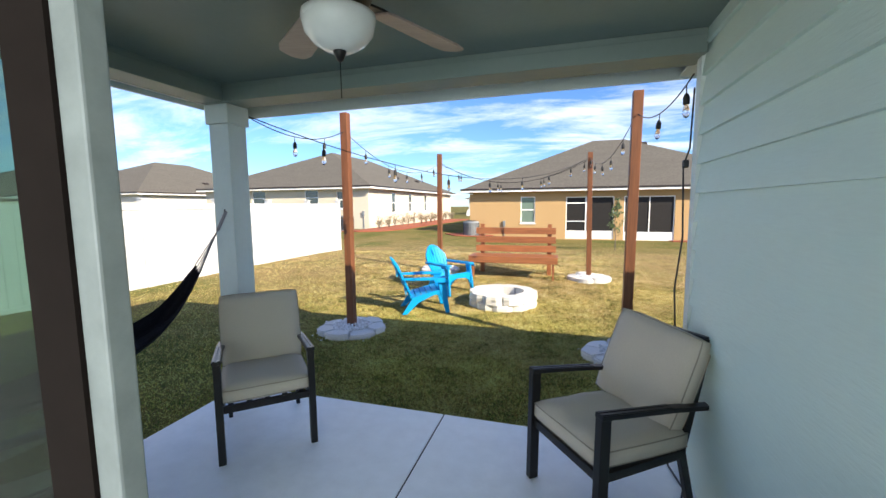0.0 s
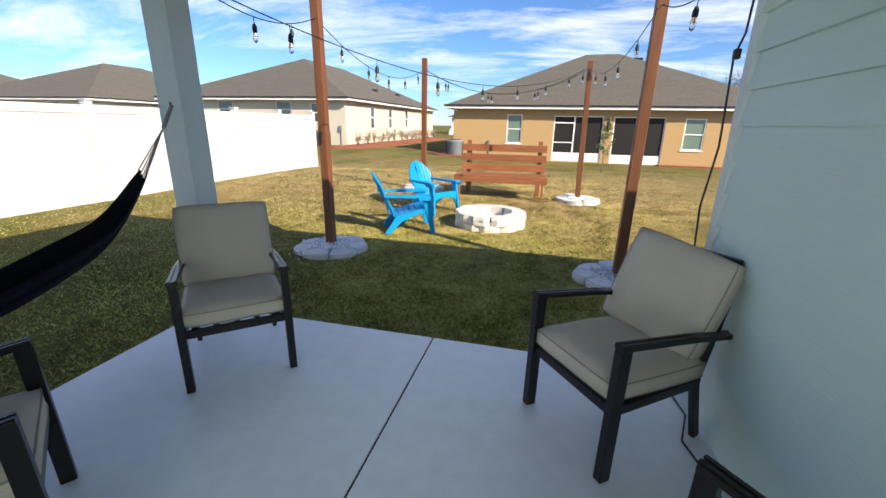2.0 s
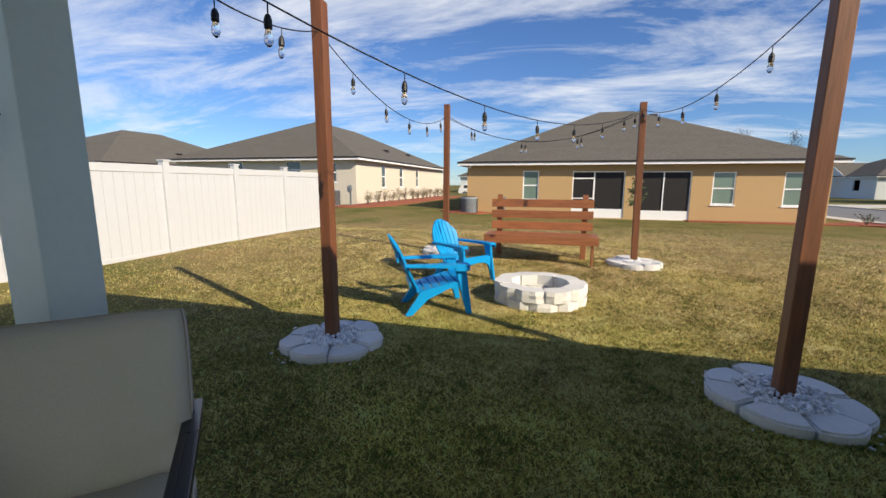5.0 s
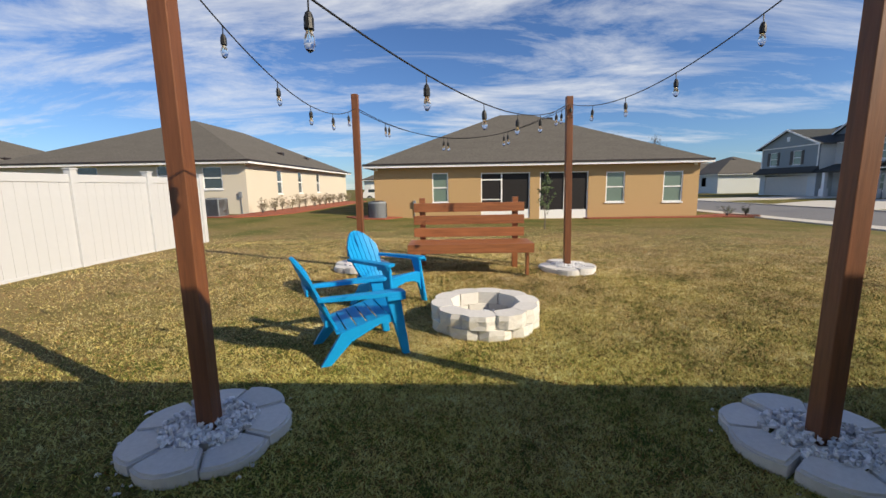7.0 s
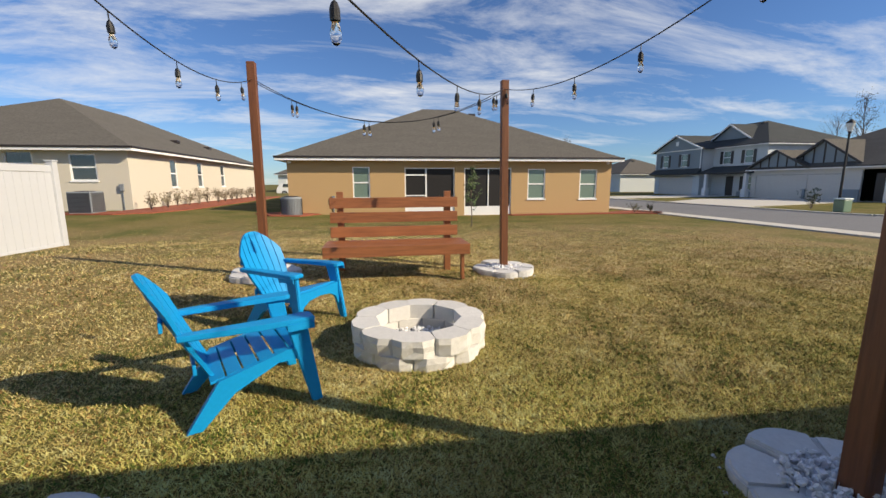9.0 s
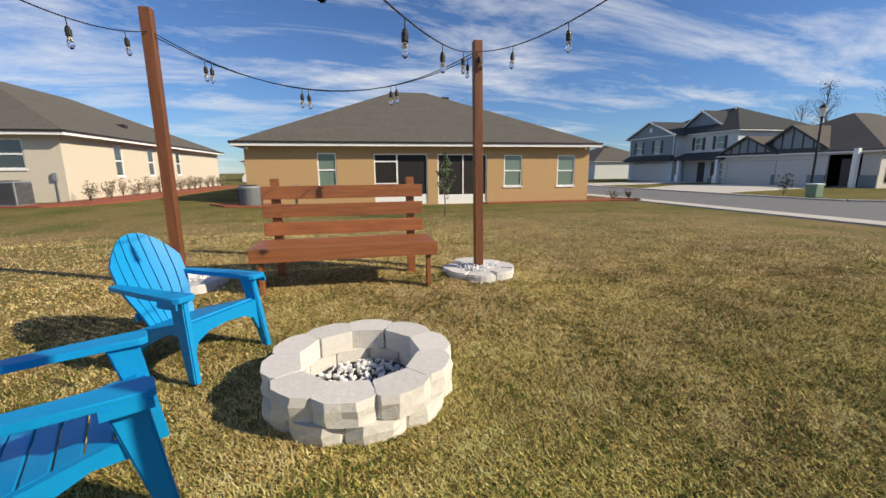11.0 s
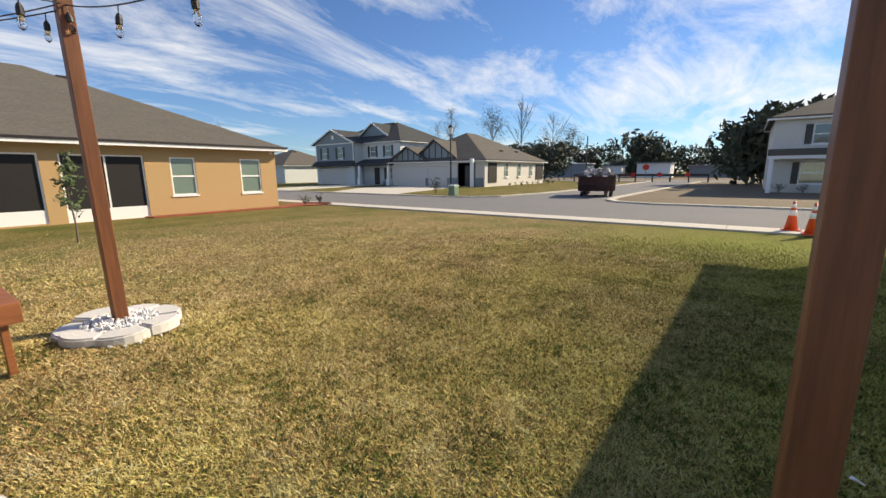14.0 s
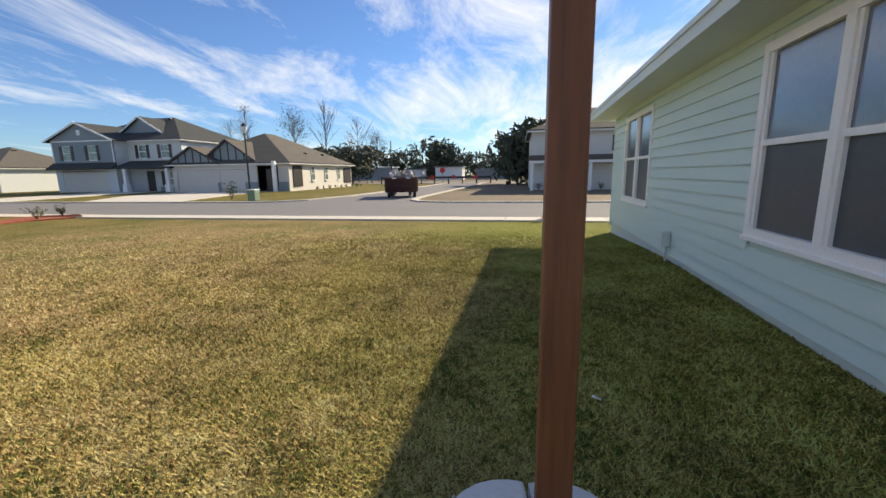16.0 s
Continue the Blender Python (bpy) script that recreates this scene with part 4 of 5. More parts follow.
def stone_ring(x, y, turn, n=7, r=0.275):
    e = thing("stone_ring", pose(x, y, ground_z(x, y) - 0.01, 0, 0, turn), "ring of pale scalloped edging stones filled with white pebbles", "edging", "stone rings of the posts")
    bm = bmesh.new()
    a = math.pi / n * 0.96
    pts = []
    r0, r1 = r * 0.86, r + 0.15
    pts.append((r0 * math.cos(-a), r0 * math.sin(-a)))
    for k in range(7):
        t = -a + 2 * a * k / 6
        rr = r1 * (0.93 + 0.09 * math.cos((t / a) * 1.45))
        pts.append((rr * math.cos(t), rr * math.sin(t)))
    pts.append((r0 * math.cos(a), r0 * math.sin(a)))
    prism(bm, pts, 0.0, 0.085)
    bmesh.ops.bevel(bm, geom=[ed for ed in bm.edges if all(v.co.z > 0.08 for v in ed.verts)], offset=0.014, segments=2, affect="EDGES")
    first = part("edging_stone", bm, M_edger, e)
    for k in range(1, n):
        share("edging_stone", first, pose(0, 0, random.uniform(-0.012, 0.01), random.uniform(-2, 2), random.uniform(-2, 2), 360 * k / n + random.uniform(-2, 2)), e)
    bm = bmesh.new()
    for k in range(520):
        rr, t = (r * 0.93) * math.sqrt(random.random()), random.uniform(0, 6.283)
        if k > 490:
            rr = random.uniform(r + 0.1, r + 0.22)
        s = random.uniform(0.010, 0.021)
        m = pose(rr * math.cos(t), rr * math.sin(t), (0.075 + 0.035 * random.random() - 0.2 * rr * rr) if k <= 490 else 0.01, random.uniform(0, 360), random.uniform(0, 360), random.uniform(0, 360)) @ Matrix.Diagonal((s, s * random.uniform(0.55, 0.9), s * random.uniform(0.4, 0.7), 1))
        bmesh.ops.create_icosphere(bm, subdivisions=1, radius=1, matrix=m) if k % 3 == 0 else bmesh.ops.create_cube(bm, size=1.5, matrix=m)
    box(bm, -r * 0.6, r * 0.6, -r * 0.6, r * 0.6, -0.02, 0.06)
    link("gravel", bm, M_pebble, e, "white marble pebbles", kind="stuff")
    return e


for k, turn in (("A", 10), ("B", 35), ("C", 60), ("D", 0)):
    stone_ring(POSTS[k][0], POSTS[k][1], turn)

# fire pit: three courses of trapezoid blocks
PIT = (-0.975, 6.45)
fp = thing("fire_pit", pose(*PIT, -0.125), "round fire pit of whitewashed split-face retaining blocks", "fire pit")


def pit_block(r0, r1, h, n):
    """A block with a flat top, split rough face outwards and chamfered outer corners."""
    a = math.pi / n * 0.965
    bm = bmesh.new()
    xi, xo = r0 * math.cos(a), r1
    yi, yo = r0 * math.sin(a), r1 * math.sin(a)
    pts = [(xi, -yi), (xo - 0.075, -yo * 0.97), (xo - 0.045, -yo * 0.9), (xo, -yo * 0.45), (xo + 0.004, 0), (xo, yo * 0.45), (xo - 0.045, yo * 0.9), (xo - 0.075, yo * 0.97), (xi, yi)]
    rows = []
    for z in (0, h * 0.33, h * 0.66, h):
        rows.append([bm.verts.new((x + (random.uniform(-0.016, 0.012) if 1 < i < 7 and 0 < z < h else 0) + (0.006 if 0 < z < h and 1 < i < 7 else 0), y + (random.uniform(-0.006, 0.006) if 1 < i < 7 else 0), z)) for i, (x, y) in enumerate(pts)])
    for a_, b_ in zip(rows, rows[1:]):
        for k in range(len(pts)):
            bm.faces.new((a_[k], a_[(k + 1) % len(pts)], b_[(k + 1) % len(pts)], b_[k]))
    bm.faces.new(rows[0][::-1]); bm.faces.new(rows[-1])
    return bm


for course in range(3):
    n = 10
    blocks = [part("block", pit_block(0.345, 0.53, 0.127, n), M_block, fp) for _ in range(3)]
    for b in blocks:
        b.matrix_basis = pose(0, 0, 0.0, 0, 0, 0)
    for k in range(n):
        m = pose(random.uniform(-0.006, 0.006), random.uniform(-0.006, 0.006), -0.14 + course * 0.13, random.uniform(-0.4, 0.4), random.uniform(-0.4, 0.4), 360 * (k + 0.5 * (course % 2)) / n + 8)
        if k < 3:
            blocks[k].matrix_basis = m
        else:
            share("block", blocks[k % 3], m, fp)
bm = bmesh.new()
for k in range(260):
    rr, t, s = 0.30 * math.sqrt(random.random()), random.uniform(0, 6.283), random.uniform(0.012, 0.028)
    bmesh.ops.create_icosphere(bm, subdivisions=1, radius=1, matrix=pose(rr * math.cos(t), rr * math.sin(t), 0.045 + 0.015 * random.random(), random.uniform(0, 360), random.uniform(0, 360), 0) @ Matrix.Diagonal((s, s * 0.7, s * 0.5, 1)))
link("gravel", bm, M_pebble, fp, "loose grey and white pebbles in ash", kind="stuff")
part("ash", lathe(bmesh.new(), [(0.338, -0.08), (0.338, 0.035)], 20), M_joint, fp, "dark ash on the pit floor")


# bench of stained boards
def bench():
    e = thing("garden_bench", pose(-1.05, 8.36, ground_z(-1.06, 8.4) - 0.01, 0, 0, 0.5) @ Matrix.Diagonal((0.935, 0.95, 0.95, 1)), "large red-brown stained wooden bench with three back boards", "bench")
    w = 0.90
    for z in (0.525, 0.725, 0.925):
        part("back_board", boxes((-w, w, 0.36, 0.4, z, z + 0.143), bev=0.004), M_bench, e)
    for y0 in (-0.2, -0.055, 0.09, 0.235):
        part("seat_board", boxes((-w - 0.05, w + 0.05, y0, y0 + 0.14, 0.445, 0.482), bev=0.004), M_bench, e)
    part("apron", boxes((-w - 0.05, w + 0.05, -0.24, -0.202, 0.345, 0.482), bev=0.004), M_bench, e)
    for s in (-1, 1):
        part("back_post", boxes((s * 0.76 - 0.045, s * 0.76 + 0.045, 0.4, 0.49, 0.0, 1.15), bev=0.004), M_bench, e)
        part("leg", boxes((s * 0.86 - 0.02, s * 0.86 + 0.02, -0.2, -0.11, 0.0, 0.445), bev=0.003), M_bench, e)
        part("seat_support", boxes((s * 0.86 - 0.06, s * 0.86 - 0.02, -0.2, 0.4, 0.35, 0.44)), M_bench, e)
    return e


bench()


CHAIR_SIZE = Matrix.Diagonal((0.93, 0.93, 0.93, 1))


# blue plastic fan-back chair; front is -y
def adirondack(m):
    e = thing("adirondack_chair", m, "bright blue plastic adirondack chair on the lawn", "chair", "blue chairs round the fire pit")
    base = Vector((0, 0.20, 0.22))
    tilt = radians(24)
    n = 7
    half = lambda s: 0.175 + 0.085 * sstep(s / 0.42) - 0.02 * sstep((s - 0.5) / 0.25)
    for k in range(n):
        edge = [2 * (k + g) / n - 1 for g in (0.05, 0.5, 0.95)]
        bm = bmesh.new()
        rows = []
        for j in range(9):
            row = []
            for u in edge:
                top = 0.735 * (1 - 0.30 * abs(u) ** 2.4)
                s = top * j / 8
                x = u * half(s)
                y = base.y + s * math.sin(tilt) - 0.06 * u * u * (0.4 + s) + 0.03 * math.sin(3.0 * s)
                row.append([bm.verts.new((x, y + d, base.z + s * math.cos(tilt) - d * 0.45)) for d in (-0.01, 0.01)])
            rows.append(row)
        for p, q in zip(rows, rows[1:]):
            for i in range(2):
                bm.faces.new((p[i][0], p[i + 1][0], q[i + 1][0], q[i][0]))
                bm.faces.new((p[i + 1][1], p[i][1], q[i][1], q[i + 1][1]))
            bm.faces.new((p[0][1], p[0][0], q[0][0], q[0][1]))
            bm.faces.new((p[2][0], p[2][1], q[2][1], q[2][0]))
        for i in range(2):
            bm.faces.new((rows[-1][i][0], rows[-1][i + 1][0], rows[-1][i + 1][1], rows[-1][i][1]))
            bm.faces.new((rows[0][i][1], rows[0][i + 1][1], rows[0][i + 1][0], rows[0][i][0]))
        part("back_slat", bm, M_blue, e)
    for z, hw, y in ((0.33, 0.2, 0.288), (0.62, 0.22, 0.425)):
        bm = bmesh.new()
        beam(bm, (-hw, y, z), (hw, y, z), 0.02, 0.06, bev=0.004)
        part("back_rail", bm, M_blue, e)
    for k in range(6):
        y, z = -0.31 + 0.09 * k, 0.38 - 0.023 * k
        bm = bmesh.new()
        beam(bm, (-0.262, y + 0.041, z), (0.262, y + 0.041, z), 0.082, 0.016, up=(0, 0.25, 1), bev=0.004)
        part("seat_slat", bm, M_blue, e)
    arch = [(-0.30, 0.385), (0.30, 0.385), (0.315, 0.16), (0.27, 0.16), (0.235, 0.25), (0.15, 0.295), (0, 0.31), (-0.15, 0.295), (-0.235, 0.25), (-0.27, 0.16), (-0.315, 0.16)]
    bm = bmesh.new()
    a = [bm.verts.new((x, -0.34, z)) for x, z in arch]
    b = [bm.verts.new((x, -0.31, z)) for x, z in arch]
    bm.faces.new(a); bm.faces.new(b[::-1])
    for k in range(len(arch)):
        bm.faces.new((a[k - 1], b[k - 1], b[k], a[k]))
    bmesh.ops.recalc_face_normals(bm, faces=bm.faces)
    part("seat_front", bm, M_blue, e, "arched front apron of the seat")
    for s in (-1, 1):
        bm = bmesh.new()
        x = s * 0.275
        # side rail from the seat front down to the rear foot
        pts = [(-0.33, 0.375), (-0.2, 0.37), (0.18, 0.27), (0.36, 0.0), (0.28, 0.0), (0.1, 0.18), (-0.15, 0.3), (-0.33, 0.3)]
        a = [bm.verts.new((x - 0.02, y, z)) for y, z in pts]
        b = [bm.verts.new((x + 0.02, y, z)) for y, z in pts]
        bm.faces.new(a[::-1]); bm.faces.new(b)
        for k in range(len(pts)):
            bm.faces.new((a[k], a[(k + 1) % len(pts)], b[(k + 1) % len(pts)], b[k]))
        bmesh.ops.recalc_face_normals(bm, faces=bm.faces)
        part("rear_leg", bm, M_blue, e)
        bm = bmesh.new()
        foot = [(-0.335, -0.20, 0.555), (-0.335, -0.33, 0.555), (-0.365, -0.40, 0.0), (-0.365, -0.335, 0.0)]
        fa = [bm.verts.new((s * (-x - 0.03), y, z)) for x, y, z in foot]
        fb = [bm.verts.new((s * (-x - 0.075), y, z)) for x, y, z in foot]
        bm.faces.new(fa); bm.faces.new(fb[::-1])
        for k in range(4):
            bm.faces.new((fa[k - 1], fb[k - 1], fb[k], fa[k]))
        bmesh.ops.recalc_face_normals(bm, faces=bm.faces)
        bmesh.ops.bevel(bm, geom=list(bm.edges), offset=0.008, segments=2, affect="EDGES")
        part("front_leg", bm, M_blue, e)
        bm = bmesh.new()
        xi, xo = s * 0.225, s * 0.37
        prism(bm, [(xi, -0.34), (xi + s * 0.02, -0.37), (xo - s * 0.02, -0.37), (xo, -0.33), (s * 0.35, -0.05), (s * 0.30, 0.36), (s * 0.235, 0.36), (s * 0.245, -0.1)][:: s], 0.545, 0.58)
        bmesh.ops.bevel(bm, geom=list(bm.edges), offset=0.006, segments=1, affect="EDGES")
        part("armrest", bm, M_blue, e)
        part("arm_edge", boxes(*[(min(xo - s * 0.012, xo), max(xo - s * 0.012, xo), -0.36, -0.2, 0.51, 0.55)]), M_blue, e)
    return e


adirondack(pose(-2.11, 5.79, -0.10, 0, 0, 115.5) @ CHAIR_SIZE)
adirondack(pose(-2.08, 7.12, ground_z(-2.08, 7.12), 0, 0, 58) @ CHAIR_SIZE)

# white vinyl fence
FX0, FY0, FX1, FY1 = -7.97, 13.1, -8.25, 2.0
fence = thing("fence", pose(0, 0, 0), "white vinyl privacy fence with posts and tongued boards", "fence", kind="structure")
fdir = Vector((FX1 - FX0, FY1 - FY0, 0))
flen = fdir.length
fm = Matrix.Translation((FX0, FY0, -0.17)) @ pose(0, 0, 0, 0, 0, math.degrees(math.atan2(fdir.y, fdir.x)))
fence.matrix_basis = fm
STEP = 1.751
fp0 = part("fence_post", boxes((-0.065, 0.065, -0.065, 0.065, -0.1, 1.84), (-0.08, 0.08, -0.08, 0.08, 1.84, 1.87), bev=0.006), M_vinyl, fence)
brd = part("fence_board", boxes((0.0, 0.1755, -0.016, 0.016, 0.1, 1.66), bev=0.002), M_vinyl, fence)
rl = part("fence_rail", boxes((0.066, STEP - 0.066, -0.03, 0.03, 0.0, 0.14), (0.066, STEP - 0.066, -0.03, 0.03, 1.62, 1.76), bev=0.006), M_vinyl, fence)
brd.matrix_basis = Matrix.Translation((0.07, 0, 0))
for i in range(14):
    if i:
        share("fence_post", fp0, Matrix.Translation((STEP * i, 0, 0)), fence)
        share("fence_rail", rl, Matrix.Translation((STEP * i, 0, 0)), fence)
    for j in range(9):
        if i or j:
            share("fence_board", brd, Matrix.Translation((STEP * i + 0.07 + 0.179 * j, 0, 0)), fence)


# patio chair; front is -y
def patio_chair(m, label, slump=0.0):
    e = thing("patio_chair", m, label, "chair", "patio chairs")
    hw = 0.258
    for s in (-1, 1):
        bm = bmesh.new()
        beam(bm, (s * hw, -0.26, 0.0), (s * hw, -0.25, 0.6), 0.04, 0.052, up=(0, 1, 0), bev=0.003)
        part("leg", bm, M_metal, e)
        bm = bmesh.new()
        beam(bm, (s * (hw - 0.03), 0.33, 0.0), (s * (hw - 0.03), 0.24, 0.33), 0.026, 0.04, up=(0, 1, 0), bev=0.003)
        beam(bm, (s * (hw - 0.03), 0.24, 0.32), (s * (hw - 0.03), 0.385, 0.85), 0.026, 0.04, up=(0, 1, 0), bev=0.003)
        part("leg", bm, M_metal, e, "swept rear leg and back upright")
        bm = bmesh.new()
        beam(bm, (s * hw, -0.275, 0.61), (s * hw, 0.12, 0.57), 0.05, 0.022, bev=0.004)
        beam(bm, (s * hw, 0.12, 0.57), (s * (hw - 0.005), 0.4, 0.53), 0.05, 0.022, bev=0.004)
        for dx in (-0.012, 0.012):
            beam(bm, (s * hw + dx, -0.275, 0.622), (s * hw + dx, 0.12, 0.582), 0.012, 0.006)
        part("armrest", bm, M_metal, e)
    bm = bmesh.new()
    for y in (-0.25, 0.25):
        beam(bm, (-hw + 0.02, y, 0.32), (hw - 0.02, y, 0.32), 0.025, 0.04)
    for s in (-1, 1):
        beam(bm, (s * (hw - 0.01), -0.25, 0.32), (s * (hw - 0.02), 0.25, 0.32), 0.025, 0.04)
    for k in range(5):
        beam(bm, (-0.2 + 0.1 * k, -0.24, 0.325), (-0.2 + 0.1 * k, 0.24, 0.325), 0.03, 0.01)
    part("seat_frame", bm, M_metal, e)
    bm = bmesh.new()
    beam(bm, (-hw + 0.03, 0.385, 0.84), (hw - 0.03, 0.385, 0.84), 0.03, 0.04, bev=0.004)
    for k in range(5):
        x = -0.16 + 0.08 * k
        beam(bm, (x, 0.26, 0.4), (x, 0.385, 0.83), 0.03, 0.01, up=(0, 1, 0))
    part("back_frame", bm, M_metal, e)

    def pillow(name, m2, w, d, h, label=""):
        bm = bmesh.new()
        nx = 12
        top, bot = [], []
        for i in range(nx + 1):
            a, b = [], []
            for j in range(nx + 1):
                u, v = 2 * i / nx - 1, 2 * j / nx - 1
                r = 1 - 0.045 * (u * u * v * v) ** 2 - 0.012 * (u * u * (1 - v * v) + v * v * (1 - u * u)) * (1 + noise.noise(Vector((u * 1.5, v * 1.5, m[1][3] * 7))))
                puff = (1 - abs(u) ** 5) ** 0.5 * (1 - abs(v) ** 5) ** 0.5
                wob = 0.011 * noise.noise(Vector((u * 2.2 + m2[0][3], v * 2.2, m[0][3] * 3)))
                t = h * (0.27 + 0.27 * puff) + wob * puff * 1.5
                x, y = u * w / 2 * r, v * d / 2 * r
                a.append(bm.verts.new((x, y, t))); b.append(bm.verts.new((x, y, -t)))
            top.append(a); bot.append(b)
        for i in range(nx):
            for j in range(nx):
                bm.faces.new((top[i][j], top[i + 1][j], top[i + 1][j + 1], top[i][j + 1]))
                bm.faces.new((bot[i][j], bot[i][j + 1], bot[i + 1][j + 1], bot[i + 1][j]))
        rim = [(i, 0) for i in range(nx)] + [(nx, j) for j in range(nx)] + [(i, nx) for i in range(nx, 0, -1)] + [(0, j) for j in range(nx, 0, -1)]
        loop = []
        for k, (i, j) in enumerate(rim):
            i2, j2 = rim[(k + 1) % len(rim)]
            bm.faces.new((top[i][j], bot[i][j], bot[i2][j2], top[i2][j2]))
            loop.append(top[i][j].co.copy())
        bmesh.ops.recalc_face_normals(bm, faces=bm.faces)
        c = part(name, bm, M_cushion, e, label, smooth=True)
        c.matrix_basis = m2
        bm = bmesh.new()
        tube(bm, loop + loop[:1], 0.0032, 5, caps=False)
        tube(bm, [Vector((p.x, p.y, -p.z)) for p in loop] + [Vector((loop[0].x, loop[0].y, -loop[0].z))], 0.0032, 5, caps=False)
        part("piping", bm, M_piping, c, smooth=True)

    pillow("seat", pose(0, 0.0, 0.392, -2, 0, 0), 0.515, 0.55, 0.12, "padded taupe seat cushion")
    pillow("backrest", pose(slump * 0.002, 0.282 - 0.001 * abs(slump), 0.645, 74 - 0.4 * abs(slump), 0, 0) @ pose(0, 0, 0, 0, 0, slump), 0.52, 0.49, 0.135, "padded taupe back cushion")
    return e


patio_chair(pose(-1.905, 2.127, 0, 0, 0, 43), "black metal patio chair with taupe cushions by the slab corner")
patio_chair(pose(0.187, 2.10, 0, 0, 0, -53), "black metal patio chair with taupe cushions against the siding", -5)
patio_chair(pose(-1.865, 0.815, 0, 0, 0, 145), "black metal patio chair with taupe cushions beside the hammock")
patio_chair(pose(0.25, 0.84, 0, 0, 0, -134), "black metal patio chair with taupe cushions near the door")

# hammock from the column to the house
ham = thing("hammock", pose(0, 0, 0), "dark navy cloth hammock slung from the patio column", "hammock")
HAM = [(2.44, 1.46), (2.18, 1.07), (1.93, 0.80), (1.68, 0.69), (1.37, 0.61), (1.1, 0.61), (0.85, 0.70), (0.64, 0.92), (0.48, 1.28)]


def ham_at(s):
    """A point of the hammock's middle line; s from 0 at the column to 1 at the house."""
    f = min(s, 0.9999) * (len(HAM) - 1)
    i = int(f)
    u = f - i
    p = [Vector((-2.45, *HAM[min(max(k, 0), len(HAM) - 1)])) for k in (i - 1, i, i + 1, i + 2)]
    return 0.5 * ((2 * p[1]) + (p[2] - p[0]) * u + (2 * p[0] - 5 * p[1] + 4 * p[2] - p[3]) * u * u + (3 * p[1] - p[0] - 3 * p[2] + p[3]) * u ** 3)


bm = bmesh.new()
NS, NW = 30, 14
grid_v = []
for i in range(NS + 1):
    s = i / NS
    c = ham_at(0.125 + 0.76 * s)
    wd = 0.045 + 0.10 * math.sin(math.pi * s) ** 0.7
    row = []
    for j in range(NW + 1):
        u = 2 * j / NW - 1
        fold = 0.018 * math.sin(j * 2.1 + 0.5 * math.sin(i * 0.22)) * (0.3 + math.sin(math.pi * s))
        row.append(bm.verts.new((c.x + u * wd * 0.75 + fold, c.y, c.z + (abs(u) ** 1.6) * wd - wd * 0.45 + fold)))
    grid_v.append(row)
for i in range(NS):
    for j in range(NW):
        bm.faces.new((grid_v[i][j], grid_v[i + 1][j], grid_v[i + 1][j + 1], grid_v[i][j + 1]))
bmesh.ops.solidify(bm, geom=list(bm.faces), thickness=0.012)
part("bed", bm, M_hammock, ham, smooth=True)
bm = bmesh.new()
for s0, s1, s2, row in ((0.0, 0.05, 0.13, 0), (1.0, 0.95, 0.88, NS)):
    knot = ham_at(s1)
    tube(bm, [ham_at(s0), knot], 0.011, 6)
    for j in range(7):
        c = ham_at(s2)
        u = 2 * j / 6 - 1
        tube(bm, [knot, (c.x + u * 0.035, c.y, c.z + u * u * 0.04 - 0.01)], 0.0035, 5)
part("cord", bm, M_rope, ham, "pale grey gathered cords", kind="stuff")
bm = bmesh.new()
tube(bm, [(-2.47, 2.45, 1.47), (-2.455, 2.435, 1.475), (-2.45, 2.43, 1.455)], 0.005, 6)
part("hook", bm, M_metal, ham, "small dark metal hook")

# ceiling fan
fan = thing("ceiling_fan", pose(-0.835, 1.385, 0.02), "ceiling fan with taupe wooden blades and a frosted bowl light", "ceiling fan")
part("rod", lathe(bmesh.new(), [(0.09, CEIL - 0.01), (0.09, CEIL + 0.034)], 16), M_metal, fan, "dark ceiling canopy")
part("motor", lathe(bmesh.new(), [(0.05, 2.17), (0.09, 2.18), (0.12, 2.22), (0.125, 2.28), (0.1, 2.31), (0.09, CEIL)], 24), M_metal, fan, "dark bronze motor housing", smooth=True)
part("light_bowl", lathe(bmesh.new(), [(0.01, 2.035), (0.055, 2.042), (0.095, 2.066), (0.123, 2.10), (0.134, 2.145), (0.134, 2.16)], 28), M_frost, fan, "white frosted glass bowl", smooth=True)
part("finial", lathe(bmesh.new(), [(0.004, 2.0), (0.012, 2.005), (0.022, 2.03), (0.026, 2.042), (0.01, 2.045)], 14), M_metal, fan, "dark bronze finial", smooth=True)
part("pull_chain", tube(bmesh.new(), [(0, 0, 2.0), (0.001, 0, 1.87)], 0.0018, 5), M_metal, fan)
for k in range(5):
    bm = bmesh.new()
    m = pose(0, 0, 2.235, 0, 0, 68 + 72 * k) @ pose(0, 0, 0, 11, 0, 0)
    prism(bm, [(0.2, -0.05), (0.24, -0.06), (0.62, -0.078), (0.69, -0.06), (0.715, 0.0), (0.69, 0.06), (0.62, 0.078), (0.24, 0.06), (0.2, 0.05)], -0.004, 0.004, m)
    b = part("blade", bm, M_fanblade, fan)
    bm = bmesh.new()
    prism(bm, [(0.09, -0.018), (0.2, -0.03), (0.27, -0.022), (0.28, 0), (0.27, 0.022), (0.2, 0.03), (0.09, 0.018)], 0.005, 0.014, m)
    part("blade_bracket", bm, M_metal, b, "dark bronze blade bracket")


# string lights
def catenary(p, q, sag, n=28):
    return [p.lerp(q, k / n) + Vector((0, 0, -4 * sag * (k / n) * (1 - k / n))) for k in range(n + 1)]


